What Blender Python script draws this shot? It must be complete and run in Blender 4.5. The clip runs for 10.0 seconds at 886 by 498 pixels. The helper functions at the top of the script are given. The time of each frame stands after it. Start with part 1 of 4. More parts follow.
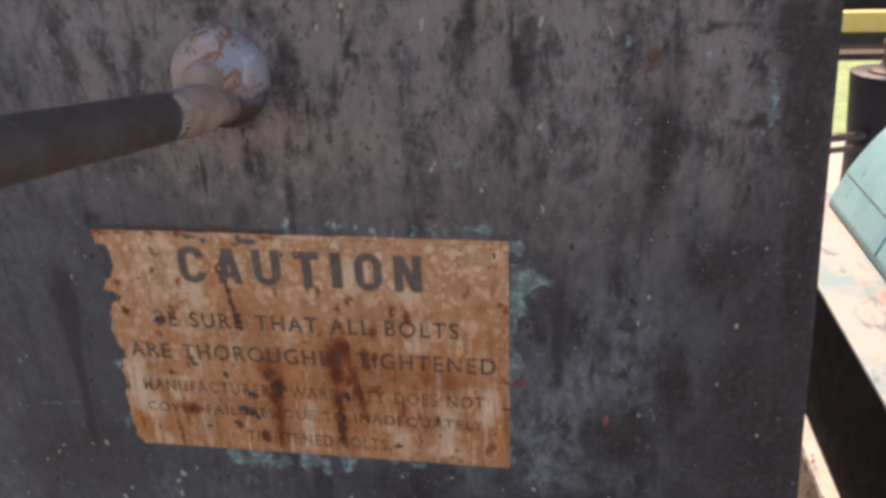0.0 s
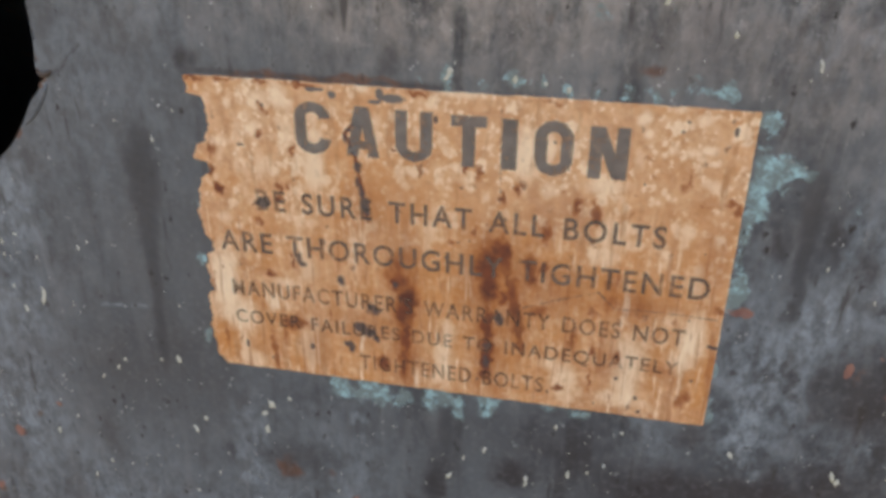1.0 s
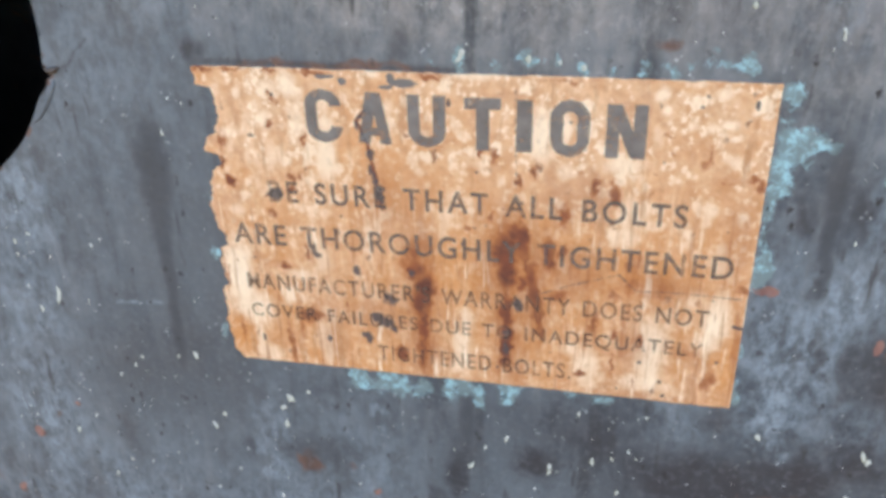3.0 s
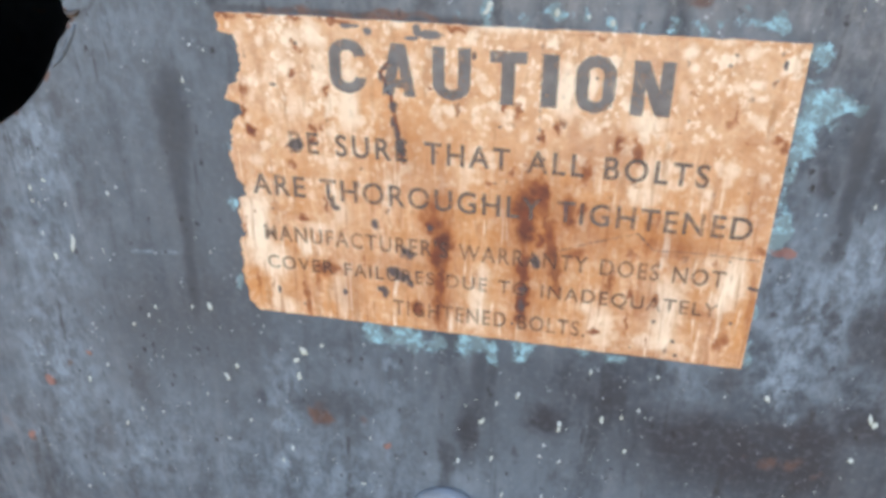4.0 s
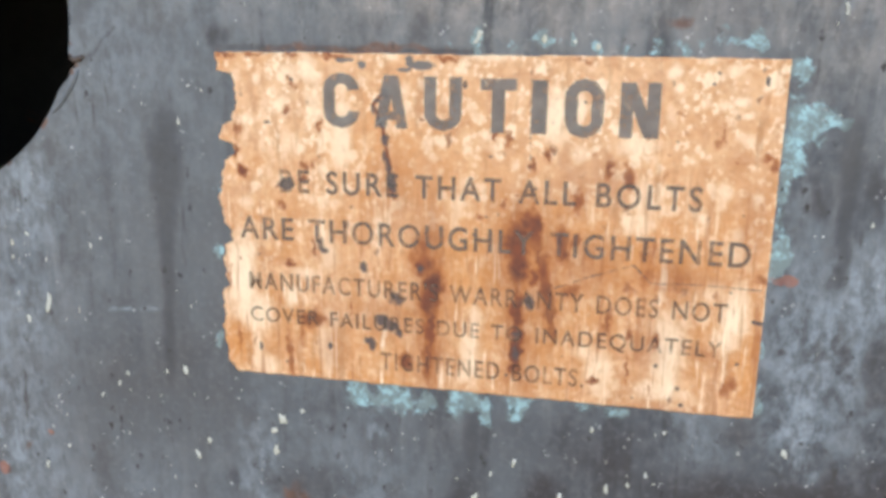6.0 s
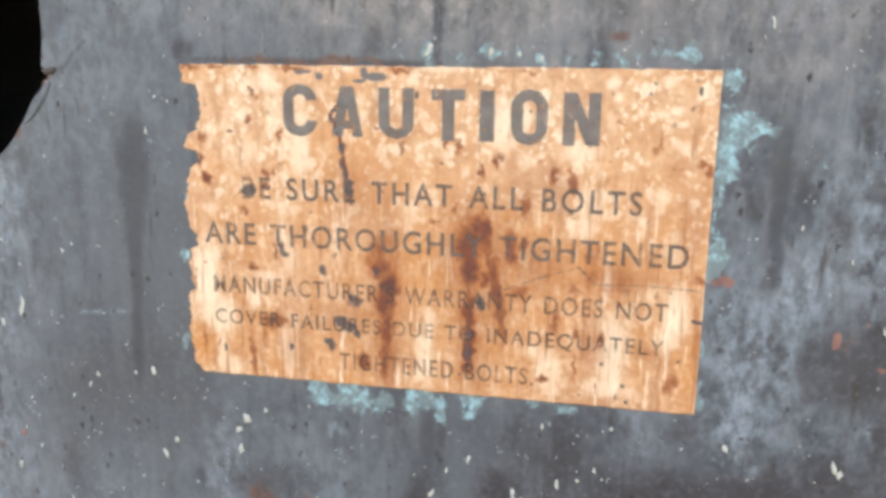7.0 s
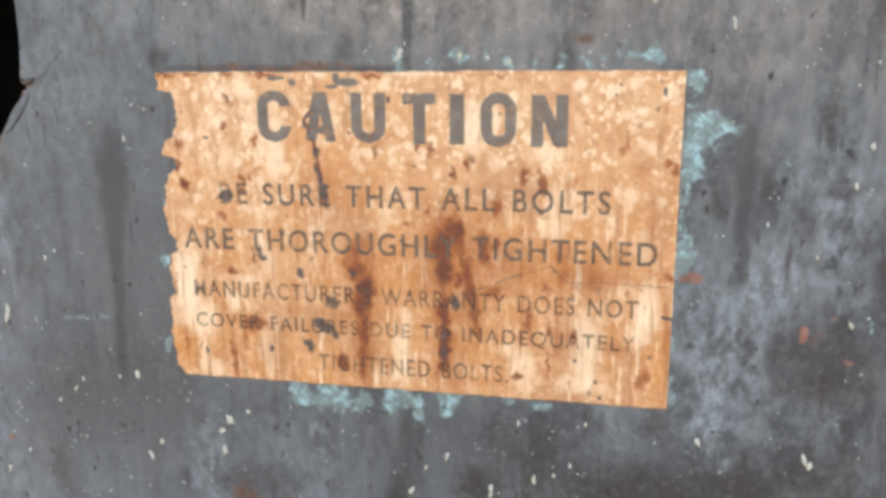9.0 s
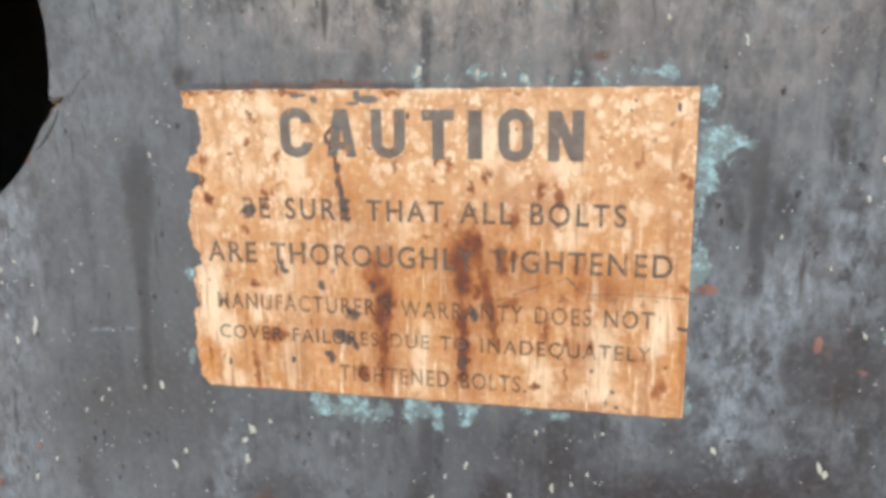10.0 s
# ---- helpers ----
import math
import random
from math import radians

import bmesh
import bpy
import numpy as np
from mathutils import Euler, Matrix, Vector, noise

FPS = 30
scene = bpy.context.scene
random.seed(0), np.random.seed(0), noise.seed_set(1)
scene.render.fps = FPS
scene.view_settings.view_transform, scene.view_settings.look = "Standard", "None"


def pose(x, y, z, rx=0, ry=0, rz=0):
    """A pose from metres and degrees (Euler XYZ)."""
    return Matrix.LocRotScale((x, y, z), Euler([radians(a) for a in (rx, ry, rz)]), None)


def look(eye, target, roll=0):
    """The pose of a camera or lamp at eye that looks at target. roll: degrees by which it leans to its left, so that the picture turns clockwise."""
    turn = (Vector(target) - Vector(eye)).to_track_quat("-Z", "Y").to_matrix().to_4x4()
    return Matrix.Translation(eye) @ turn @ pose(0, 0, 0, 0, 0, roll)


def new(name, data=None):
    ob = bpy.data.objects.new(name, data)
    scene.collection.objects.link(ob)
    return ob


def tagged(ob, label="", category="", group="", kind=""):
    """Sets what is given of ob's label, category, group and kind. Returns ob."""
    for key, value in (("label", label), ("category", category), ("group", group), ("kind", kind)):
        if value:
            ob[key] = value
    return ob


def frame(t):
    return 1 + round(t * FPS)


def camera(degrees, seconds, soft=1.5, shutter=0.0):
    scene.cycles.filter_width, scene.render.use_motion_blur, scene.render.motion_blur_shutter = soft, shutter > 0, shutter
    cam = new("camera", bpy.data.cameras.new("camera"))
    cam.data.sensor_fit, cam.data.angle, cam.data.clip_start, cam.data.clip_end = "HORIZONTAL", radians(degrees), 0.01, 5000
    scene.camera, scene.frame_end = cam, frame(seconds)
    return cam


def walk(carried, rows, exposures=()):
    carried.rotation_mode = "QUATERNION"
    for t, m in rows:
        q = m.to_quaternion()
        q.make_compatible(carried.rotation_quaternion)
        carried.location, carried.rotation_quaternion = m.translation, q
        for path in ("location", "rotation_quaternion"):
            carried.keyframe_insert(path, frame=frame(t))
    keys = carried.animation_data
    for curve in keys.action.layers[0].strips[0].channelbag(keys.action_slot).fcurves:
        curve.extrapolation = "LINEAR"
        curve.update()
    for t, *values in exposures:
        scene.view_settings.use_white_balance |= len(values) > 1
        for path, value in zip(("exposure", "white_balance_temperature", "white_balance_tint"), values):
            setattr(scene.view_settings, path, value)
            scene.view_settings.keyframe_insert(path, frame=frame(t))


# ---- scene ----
cam = camera(57.2, 10.0, soft=3.7)
PATH = [
    (0, (0.162, -0.417, 1.286), (-0.150, 1.377, 0.459), -2.4),
    (0.1, (0.167, -0.387, 1.277), (-0.26, 1.371, 0.426), -3.4),
    (0.2, (0.141, -0.379, 1.26), (-0.237, 1.409, 0.447), -2.2),
    (0.3, (0.124, -0.364, 1.249), (-0.257, 1.424, 0.439), -1.3),
    (0.4, (0.107, -0.359, 1.236), (-0.268, 1.436, 0.439), -1.1),
    (0.5, (0.095, -0.35, 1.228), (-0.263, 1.443, 0.417), 0.2),
    (0.6, (0.102, -0.334, 1.231), (-0.328, 1.415, 0.361), -1.2),
    (0.7, (0.096, -0.335, 1.221), (-0.342, 1.408, 0.344), -1.2),
    (0.8, (0.086, -0.333, 1.217), (-0.338, 1.393, 0.3), -0.8),
    (1, (0.066, -0.339, 1.197), (-0.298, 1.411, 0.299), 0.5),
    (1.2, (0.068, -0.326, 1.199), (-0.346, 1.372, 0.225), -0.6),
    (1.5, (0.056, -0.333, 1.181), (-0.296, 1.396, 0.238), -0.2),
    (2, (0.061, -0.334, 1.187), (-0.322, 1.398, 0.264), -1.5),
    (2.5, (0.064, -0.335, 1.189), (-0.324, 1.402, 0.278), -1.6),
    (3.8, (0.058, -0.336, 1.194), (-0.348, 1.398, 0.284), -1.6),
    (4, (0.052, -0.343, 1.184), (-0.317, 1.367, 0.215), 0.1),
    (4.2, (0.072, -0.329, 1.182), (-0.393, 1.328, 0.163), -0.9),
    (4.3, (0.064, -0.328, 1.162), (-0.375, 1.418, 0.29), -0.3),
    (4.5, (0.055, -0.323, 1.138), (-0.358, 1.492, 0.406), 0.7),
    (4.6, (0.07, -0.325, 1.139), (-0.459, 1.476, 0.449), 0.5),
    (4.7, (0.07, -0.331, 1.137), (-0.472, 1.485, 0.496), 1.3),
    (4.8, (0.077, -0.339, 1.139), (-0.498, 1.469, 0.507), 2.1),
    (4.9, (0.054, -0.35, 1.104), (-0.355, 1.552, 0.638), 4.1),
    (5, (0.053, -0.351, 1.096), (-0.328, 1.562, 0.651), 4.0),
    (5.5, (0.054, -0.352, 1.097), (-0.329, 1.561, 0.655), 2.0),
    (5.7, (0.054, -0.356, 1.103), (-0.337, 1.544, 0.618), 0.8),
    (7, (0.081, -0.375, 1.101), (-0.307, 1.536, 0.658), 0.6),
    (7.5, (0.087, -0.378, 1.103), (-0.29, 1.537, 0.667), 0.7),
    (8, (0.09, -0.378, 1.103), (-0.278, 1.538, 0.662), 0.4),
    (8.5, (0.092, -0.377, 1.102), (-0.287, 1.535, 0.658), -0.2),
    (9, (0.095, -0.378, 1.105), (-0.295, 1.53, 0.652), -0.4),
    (9.5, (0.093, -0.38, 1.104), (-0.304, 1.529, 0.66), -0.7),
    (10, (0.093, -0.386, 1.109), (-0.325, 1.521, 0.676), -0.8),
]
# seconds, stops, kelvin, tint
EXPOSURES = [
    (0.0, 0.97, 8350, 28), (0.1, 1.49, 8100, 20), (0.2, 1.64, 8100, 18), (0.3, 1.82, 8200, 17), (0.5, 2.01, 8550, 17), (1.0, 1.92, 8500, 16), (1.5, 1.86, 7700, 14), (2.0, 1.94, 7450, 13), (2.5, 2.42, 7400, 12),
    (4.0, 2.66, 7050, 11), (4.5, 2.68, 7000, 11), (5.0, 2.71, 7700, 12), (5.5, 2.68, 8000, 12), (7.0, 2.74, 8200, 13), (8.0, 2.60, 8700, 14), (10.0, 2.60, 8700, 14),
]
walk(cam, [(t, look(eye, target, roll)) for t, eye, target, roll in PATH], EXPOSURES)

# ---- light: open sky, the sun behind the machine ----
world = bpy.data.worlds.new("sky")
scene.world = world
world.use_nodes = True
wn = world.node_tree.nodes
sky = wn.new("ShaderNodeTexSky")
sky.sky_type, sky.sun_disc = "NISHITA", False
sky.sun_elevation, sky.sun_rotation = radians(50), radians(-4)
world.node_tree.links.new(sky.outputs[0], wn["Background"].inputs[0])
wn["Background"].inputs[1].default_value = 0.12
sun = new("sun", bpy.data.lights.new("sun", "SUN"))
sun.data.energy, sun.data.angle, sun.data.color = 4.0, radians(0.6), (1.0, 0.95, 0.87)
sun.matrix_world = look((-0.06, 0.85, 1.02), (0, 0, 0))


# ---- materials ----
class Mat:
    """A node material with short helpers."""

    def __init__(self, name, rough=0.6, metal=0.0):
        self.mat = bpy.data.materials.new(name)
        self.mat.use_nodes = True
        self.nt = self.mat.node_tree
        self.bsdf = self.nt.nodes["Principled BSDF"]
        self.bsdf.inputs["Roughness"].default_value = rough
        self.bsdf.inputs["Metallic"].default_value = metal
        self.co = self.nt.nodes.new("ShaderNodeTexCoord").outputs["Object"]

    def node(self, kind):
        return self.nt.nodes.new(kind)

    def put(self, socket, value):
        if isinstance(value, bpy.types.NodeSocket):
            self.nt.links.new(value, socket)
        elif isinstance(value, tuple) and len(value) == 3 and socket.type == "RGBA":
            socket.default_value = (*value, 1)
        else:
            socket.default_value = value

    def mapped(self, scale):
        n = self.node("ShaderNodeMapping")
        self.put(n.inputs["Vector"], self.co)
        n.inputs["Scale"].default_value = scale
        return n.outputs[0]

    def noise(self, scale, detail=4.0, rough=0.6, stretch=None, distortion=0.0):
        n = self.node("ShaderNodeTexNoise")
        self.put(n.inputs["Vector"], self.mapped(stretch) if stretch else self.co)
        n.inputs["Scale"].default_value, n.inputs["Detail"].default_value = scale, detail
        n.inputs["Roughness"].default_value, n.inputs["Distortion"].default_value = rough, distortion
        return n.outputs[0]

    def cells(self, scale, stretch=None, warp=0.0):
        n = self.node("ShaderNodeTexVoronoi")
        at = self.mapped(stretch) if stretch else self.co
        if warp:
            bend, add = self.node("ShaderNodeTexNoise"), self.node("ShaderNodeVectorMath")
            self.put(bend.inputs["Vector"], self.co)
            bend.inputs["Scale"].default_value, bend.inputs["Detail"].default_value = scale * 2.2, 3
            scaled = self.node("ShaderNodeVectorMath")
            scaled.operation = "SCALE"
            self.put(scaled.inputs[0], bend.outputs["Color"])
            scaled.inputs["Scale"].default_value = warp
            self.put(add.inputs[0], at), self.put(add.inputs[1], scaled.outputs[0])
            at = add.outputs[0]
        self.put(n.inputs["Vector"], at)
        n.inputs["Scale"].default_value = scale
        return n

    def attr(self, name):
        n = self.node("ShaderNodeAttribute")
        n.attribute_name = name
        return n.outputs["Fac"]

    def ramp(self, value, a, b, lo=0.0, hi=1.0):
        n = self.node("ShaderNodeMapRange")
        for key, v in (("Value", value), ("From Min", a), ("From Max", b), ("To Min", lo), ("To Max", hi)):
            self.put(n.inputs[key], v)
        return n.outputs[0]

    def math(self, op, a, b=0.0):
        n = self.node("ShaderNodeMath")
        n.operation = op
        self.put(n.inputs[0], a), self.put(n.inputs[1], b)
        return n.outputs[0]

    def mix(self, f, a, b):
        n = self.node("ShaderNodeMix")
        n.data_type = "RGBA"
        self.put(n.inputs[0], f), self.put(n.inputs[6], a), self.put(n.inputs[7], b)
        return n.outputs[2]

    def done(self, color=None, rough=None, bump=None, strength=0.3, distance=0.001):
        if color is not None:
            self.put(self.bsdf.inputs["Base Color"], color)
        if rough is not None:
            self.put(self.bsdf.inputs["Roughness"], rough)
        if bump is not None:
            n = self.node("ShaderNodeBump")
            n.inputs["Strength"].default_value, n.inputs["Distance"].default_value = strength, distance
            self.put(n.inputs["Height"], bump)
            self.put(self.bsdf.inputs["Normal"], n.outputs[0])
        return self.mat


def worn_metal(name, base, second, rust=(0.11, 0.045, 0.022), amount=0.5, scale=30.0, rough=0.55, gloss=0.5):
    m = Mat(name)
    m.bsdf.inputs["Specular IOR Level"].default_value = gloss
    c = m.mix(m.ramp(m.noise(scale, 5, 0.65), 0.38, 0.62), base, second)
    c = m.mix(m.ramp(m.noise(scale * 1.7, 6, 0.7, distortion=0.4), 0.72 - 0.25 * amount, 0.80 - 0.22 * amount), c, rust)
    return m.done(c, m.ramp(m.noise(scale * 3), 0.3, 0.7, rough - 0.1, rough + 0.2), m.noise(scale * 8, 5), 0.25, 0.0008)


def plate_paint():
    """Old dark grey-blue paint with washes, drips, rust and rests of a turquoise coat."""
    m = Mat("weathered_plate_paint")
    big, mid, fine = m.noise(10, 5, 0.6), m.noise(62, 5, 0.66, (1.0, 1.0, 0.7), 0.25), m.noise(260, 3, 0.55)
    runs = m.noise(60, 4, 0.6, (1.0, 1.0, 0.12), 0.4)
    drips = m.noise(150, 3, 0.55, (1.0, 1.0, 0.12))
    blotch = m.noise(26, 7, 0.70, (1.0, 1.0, 0.6), 0.25)
    c = m.mix(m.ramp(big, 0.40, 0.60), (0.080, 0.092, 0.104), (0.129, 0.142, 0.153))
    c = m.mix(m.ramp(blotch, 0.47, 0.60, 0.0, 0.86), c, (0.040, 0.043, 0.051))
    c = m.mix(m.ramp(mid, 0.52, 0.68, 0.0, 0.6), c, (0.190, 0.194, 0.200))
    c = m.mix(m.ramp(mid, 0.43, 0.33, 0.0, 0.7), c, (0.048, 0.047, 0.050))
    c = m.mix(m.ramp(runs, 0.54, 0.68, 0.0, 0.6), c, (0.200, 0.200, 0.202))
    c = m.mix(m.ramp(runs, 0.45, 0.33, 0.0, 0.85), c, (0.036, 0.034, 0.036))
    c = m.mix(m.attr("calm"), c, m.mix(m.ramp(blotch, 0.35, 0.65), (0.100, 0.107, 0.114), (0.136, 0.143, 0.149)))
    tan = m.math("MULTIPLY", m.attr("tan"), m.ramp(m.math("ADD", m.math("MULTIPLY", mid, 0.5), m.math("MULTIPLY", runs, 0.5)), 0.40, 0.58))
    c = m.mix(tan, c, (0.320, 0.268, 0.228))
    mottle = m.noise(135, 6, 0.72, (1.0, 1.0, 0.75), 0.3)
    c = m.mix(m.math("MULTIPLY", m.attr("tan"), m.ramp(mottle, 0.52, 0.64, 0.0, 0.7)), c, (0.40, 0.355, 0.325))
    c = m.mix(m.math("MULTIPLY", m.attr("tan"), m.ramp(mottle, 0.46, 0.36, 0.0, 0.7)), c, (0.060, 0.052, 0.050))
    pale = m.math("MULTIPLY", m.attr("pale"), m.ramp(m.math("ADD", m.math("MULTIPLY", m.noise(170, 5, 0.7, (1.0, 1.0, 0.6)), 0.6), m.math("MULTIPLY", mid, 0.4)), 0.44, 0.58))
    c = m.mix(pale, c, (0.272, 0.314, 0.345))
    # crusty, blotched stretch above the sign
    scab = m.noise(44, 8, 0.76, (1.0, 1.0, 0.42), 0.35)
    grime = m.noise(190, 6, 0.75, (1.0, 1.0, 0.5), 0.5)
    c = m.mix(m.math("MULTIPLY", m.attr("coarse"), m.ramp(scab, 0.48, 0.40, 0.0, 0.7)), c, (0.044, 0.037, 0.036))
    c = m.mix(m.math("MULTIPLY", m.attr("coarse"), m.ramp(scab, 0.46, 0.60, 0.0, 0.85)), c, (0.325, 0.280, 0.258))
    c = m.mix(m.math("MULTIPLY", m.attr("coarse"), m.ramp(grime, 0.57, 0.67, 0.0, 0.8)), c, (0.40, 0.365, 0.345))
    c = m.mix(m.math("MULTIPLY", m.attr("coarse"), m.ramp(grime, 0.45, 0.35, 0.0, 0.8)), c, (0.038, 0.031, 0.029))
    soot_and_dusk = m.math("MULTIPLY", m.attr("soot_and_dusk"), m.ramp(mid, 0.3, 0.5, 0.75, 1.0))
    c = m.mix(soot_and_dusk, c, (0.036, 0.031, 0.034))
    dash = m.math("MULTIPLY", m.ramp(drips, 0.60, 0.68), m.ramp(m.noise(34, 3, 0.6), 0.48, 0.58))
    c = m.mix(m.math("MULTIPLY", dash, 0.8), c, (0.034, 0.028, 0.027))
    rust = m.ramp(m.math("ADD", m.attr("rust"), m.math("MULTIPLY", m.math("SUBTRACT", mid, 0.5), 1.6)), 0.40, 0.72, 0.0, 0.9)
    c = m.mix(rust, c, m.mix(m.ramp(mid, 0.4, 0.6), (0.065, 0.036, 0.028), (0.15, 0.070, 0.045)))
    # rests of an older turquoise coat
    grit = m.noise(120, 8, 0.8, distortion=0.6)
    flake = m.math("ADD", m.attr("teal"), m.math("MULTIPLY", m.math("SUBTRACT", grit, 0.5), 2.2))
    teal = m.ramp(flake, 0.34, 0.52, 0.0, 0.94)
    tealc = m.mix(m.ramp(m.noise(130, 6, 0.75), 0.48, 0.60), (0.165, 0.215, 0.210), (0.330, 0.560, 0.595))
    c = m.mix(teal, c, tealc)
    primer = m.ramp(m.math("ADD", m.attr("salmon"), m.math("MULTIPLY", m.math("SUBTRACT", grit, 0.5), 1.4)), 0.36, 0.56, 0.0, 0.9)
    c = m.mix(primer, c, m.mix(m.ramp(mid, 0.4, 0.6), (0.20, 0.080, 0.058), (0.34, 0.150, 0.112)))
    # pin-head chips, light and dark
    pin = m.cells(300, None, 0.003)
    light = m.math("MULTIPLY", m.ramp(pin.outputs["Distance"], 0.24, 0.12), m.ramp(m.noise(75, 3, 0.6), 0.57, 0.66))
    c = m.mix(m.math("MULTIPLY", light, 0.85), c, (0.50, 0.50, 0.48))
    pit = m.cells(170, (1.0, 1.0, 0.6), 0.005)
    black = m.math("MULTIPLY", m.ramp(pit.outputs["Distance"], 0.26, 0.14), m.ramp(m.noise(60, 3, 0.6, (1.3, 1, 1)), 0.54, 0.62))
    c = m.mix(black, c, (0.024, 0.019, 0.018))
    c = m.mix(m.ramp(fine, 0.5, 0.7, 0.0, 0.22), c, (0.20, 0.20, 0.205))
    rough = m.ramp(m.noise(35, 5), 0.3, 0.7, 0.42, 0.68)
    c = m.mix(m.math("MULTIPLY", m.attr("drip"), 0.74), c, (0.040, 0.039, 0.043))
    relief = m.math("ADD", m.math("MULTIPLY", teal, 0.7), m.math("ADD", m.math("MULTIPLY", mid, 0.6), m.math("MULTIPLY", fine, 0.5)))
    return m.done(c, rough, relief, 0.2, 0.0005)


def sign_sheet():
    """Yellowed printed sheet, rusted through, with bleached spots and brown runs."""
    m = Mat("rusted_sign_sheet", rough=0.6)
    mid, fine = m.noise(95, 6, 0.68, distortion=0.3), m.noise(300, 4, 0.62)
    runs = m.noise(120, 5, 0.66, (1.0, 1.0, 0.17), 0.3)
    c = m.mix(m.ramp(mid, 0.40, 0.60), (0.57, 0.253, 0.118), (0.76, 0.412, 0.226))
    c = m.mix(m.ramp(m.noise(26, 6, 0.68, distortion=0.6), 0.48, 0.58, 0.0, 0.75), c, (0.58, 0.220, 0.066))
    c = m.mix(m.ramp(m.noise(19, 7, 0.70, (1.1, 1.0, 0.9), 0.8), 0.50, 0.60, 0.0, 0.6), c, (0.41, 0.170, 0.083))
    orange = m.math("MULTIPLY", m.attr("orange"), m.ramp(mid, 0.35, 0.58, 0.5, 1.0))
    c = m.mix(orange, c, (0.61, 0.205, 0.034))
    crust = m.noise(75, 7, 0.74, distortion=1.0)
    c = m.mix(m.ramp(crust, 0.51, 0.60, 0.0, 0.36), c, (0.86, 0.58, 0.34))
    c = m.mix(m.ramp(crust, 0.47, 0.38, 0.0, 0.5), c, (0.50, 0.19, 0.045))
    c = m.mix(m.math("MULTIPLY", m.attr("spotty"), m.ramp(mid, 0.35, 0.6, 0.25, 0.6)), c, (0.80, 0.47, 0.26))
    wash = m.math("ADD", m.math("MULTIPLY", runs, 0.6), m.math("MULTIPLY", mid, 0.4))
    bleach = m.ramp(m.math("ADD", m.attr("pale"), m.math("MULTIPLY", m.math("SUBTRACT", wash, 0.5), 2.2)), 0.25, 0.85, 0.0, 0.92)
    c = m.mix(bleach, c, (0.97, 0.730, 0.505))
    for size, gate, seen in ((290, 70, 0.85), (140, 34, 0.95)):
        dot = m.cells(size, (1.0, 1.0, 0.8), 0.9 / size)
        spots = m.math("MULTIPLY", m.ramp(dot.outputs["Distance"], 0.46, 0.27), m.ramp(m.noise(gate, 3, 0.6), 0.47, 0.54))
        c = m.mix(m.math("MULTIPLY", spots, m.math("MULTIPLY", m.attr("spotty"), seen)), c, (0.95, 0.70, 0.475))
    c = m.mix(m.math("MULTIPLY", orange, 0.45), c, (0.60, 0.215, 0.045))
    c = m.mix(m.math("MULTIPLY", m.math("SUBTRACT", 1.15, m.attr("spotty")), m.ramp(runs, 0.50, 0.60, 0.0, 0.5)), c, (0.52, 0.185, 0.035))
    c = m.mix(m.ramp(runs, 0.45, 0.33, 0.0, 0.6), c, (0.40, 0.165, 0.06))
    c = m.mix(m.ramp(fine, 0.50, 0.68, 0.0, 0.2), c, (0.84, 0.60, 0.40))
    # thin pale and dark trickles down the lower half
    low = m.ramp(m.attr("spotty"), 0.95, 0.45)
    trickle = m.noise(330, 3, 0.55, (1.0, 1.0, 0.07), 0.5)
    where = m.ramp(m.noise(38, 3, 0.6), 0.45, 0.55)
    c = m.mix(m.math("MULTIPLY", m.math("MULTIPLY", low, where), m.ramp(trickle, 0.58, 0.64, 0.0, 0.75)), c, (0.95, 0.72, 0.50))
    c = m.mix(m.math("MULTIPLY", low, m.ramp(trickle, 0.40, 0.34, 0.0, 0.6)), c, (0.40, 0.135, 0.045))
    halo = m.math("MULTIPLY", m.attr("wash"), m.ramp(wash, 0.34, 0.56, 0.1, 0.95))
    c = m.mix(halo, c, (0.33, 0.094, 0.026))
    rusty = m.math("ADD", m.attr("brown"), m.math("MULTIPLY", m.math("SUBTRACT", wash, 0.5), 1.3))
    c = m.mix(m.ramp(rusty, 0.12, 0.45, 0.0, 0.85), c, (0.41, 0.118, 0.028))
    c = m.mix(m.ramp(rusty, 0.28, 0.72, 0.0, 0.95), c, m.mix(m.ramp(mid, 0.4, 0.6), (0.095, 0.022, 0.014), (0.20, 0.046, 0.017)))
    dark = m.ramp(m.math("ADD", m.attr("dark"), m.math("MULTIPLY", m.math("SUBTRACT", m.noise(230, 4, 0.7), 0.5), 1.3)), 0.30, 0.62, 0.0, 0.92)
    c = m.mix(dark, c, (0.070, 0.055, 0.055))
    chip = m.cells(120, (1.0, 1.0, 0.55), 0.006)
    chips = m.math("MULTIPLY", m.ramp(chip.outputs["Distance"], 0.22, 0.12), m.ramp(m.noise(40, 3, 0.6), 0.54, 0.60))
    c = m.mix(m.math("MULTIPLY", chips, 0.8), c, (0.22, 0.085, 0.04))
    bare = m.ramp(m.math("ADD", m.attr("bare"), m.math("MULTIPLY", m.math("SUBTRACT", m.noise(200, 5, 0.75), 0.5), 1.4)), 0.42, 0.60)
    c = m.mix(bare, c, (0.165, 0.140, 0.125))
    c = m.mix(m.ramp(fine, 0.44, 0.30, 0.0, 0.25), c, (0.36, 0.16, 0.065))
    relief = m.math("ADD", m.math("MULTIPLY", mid, 0.7), m.math("SUBTRACT", m.math("MULTIPLY", fine, 0.5), dark))
    return m.done(c, m.ramp(mid, 0.3, 0.7, 0.5, 0.75), relief, 0.3, 0.0004)


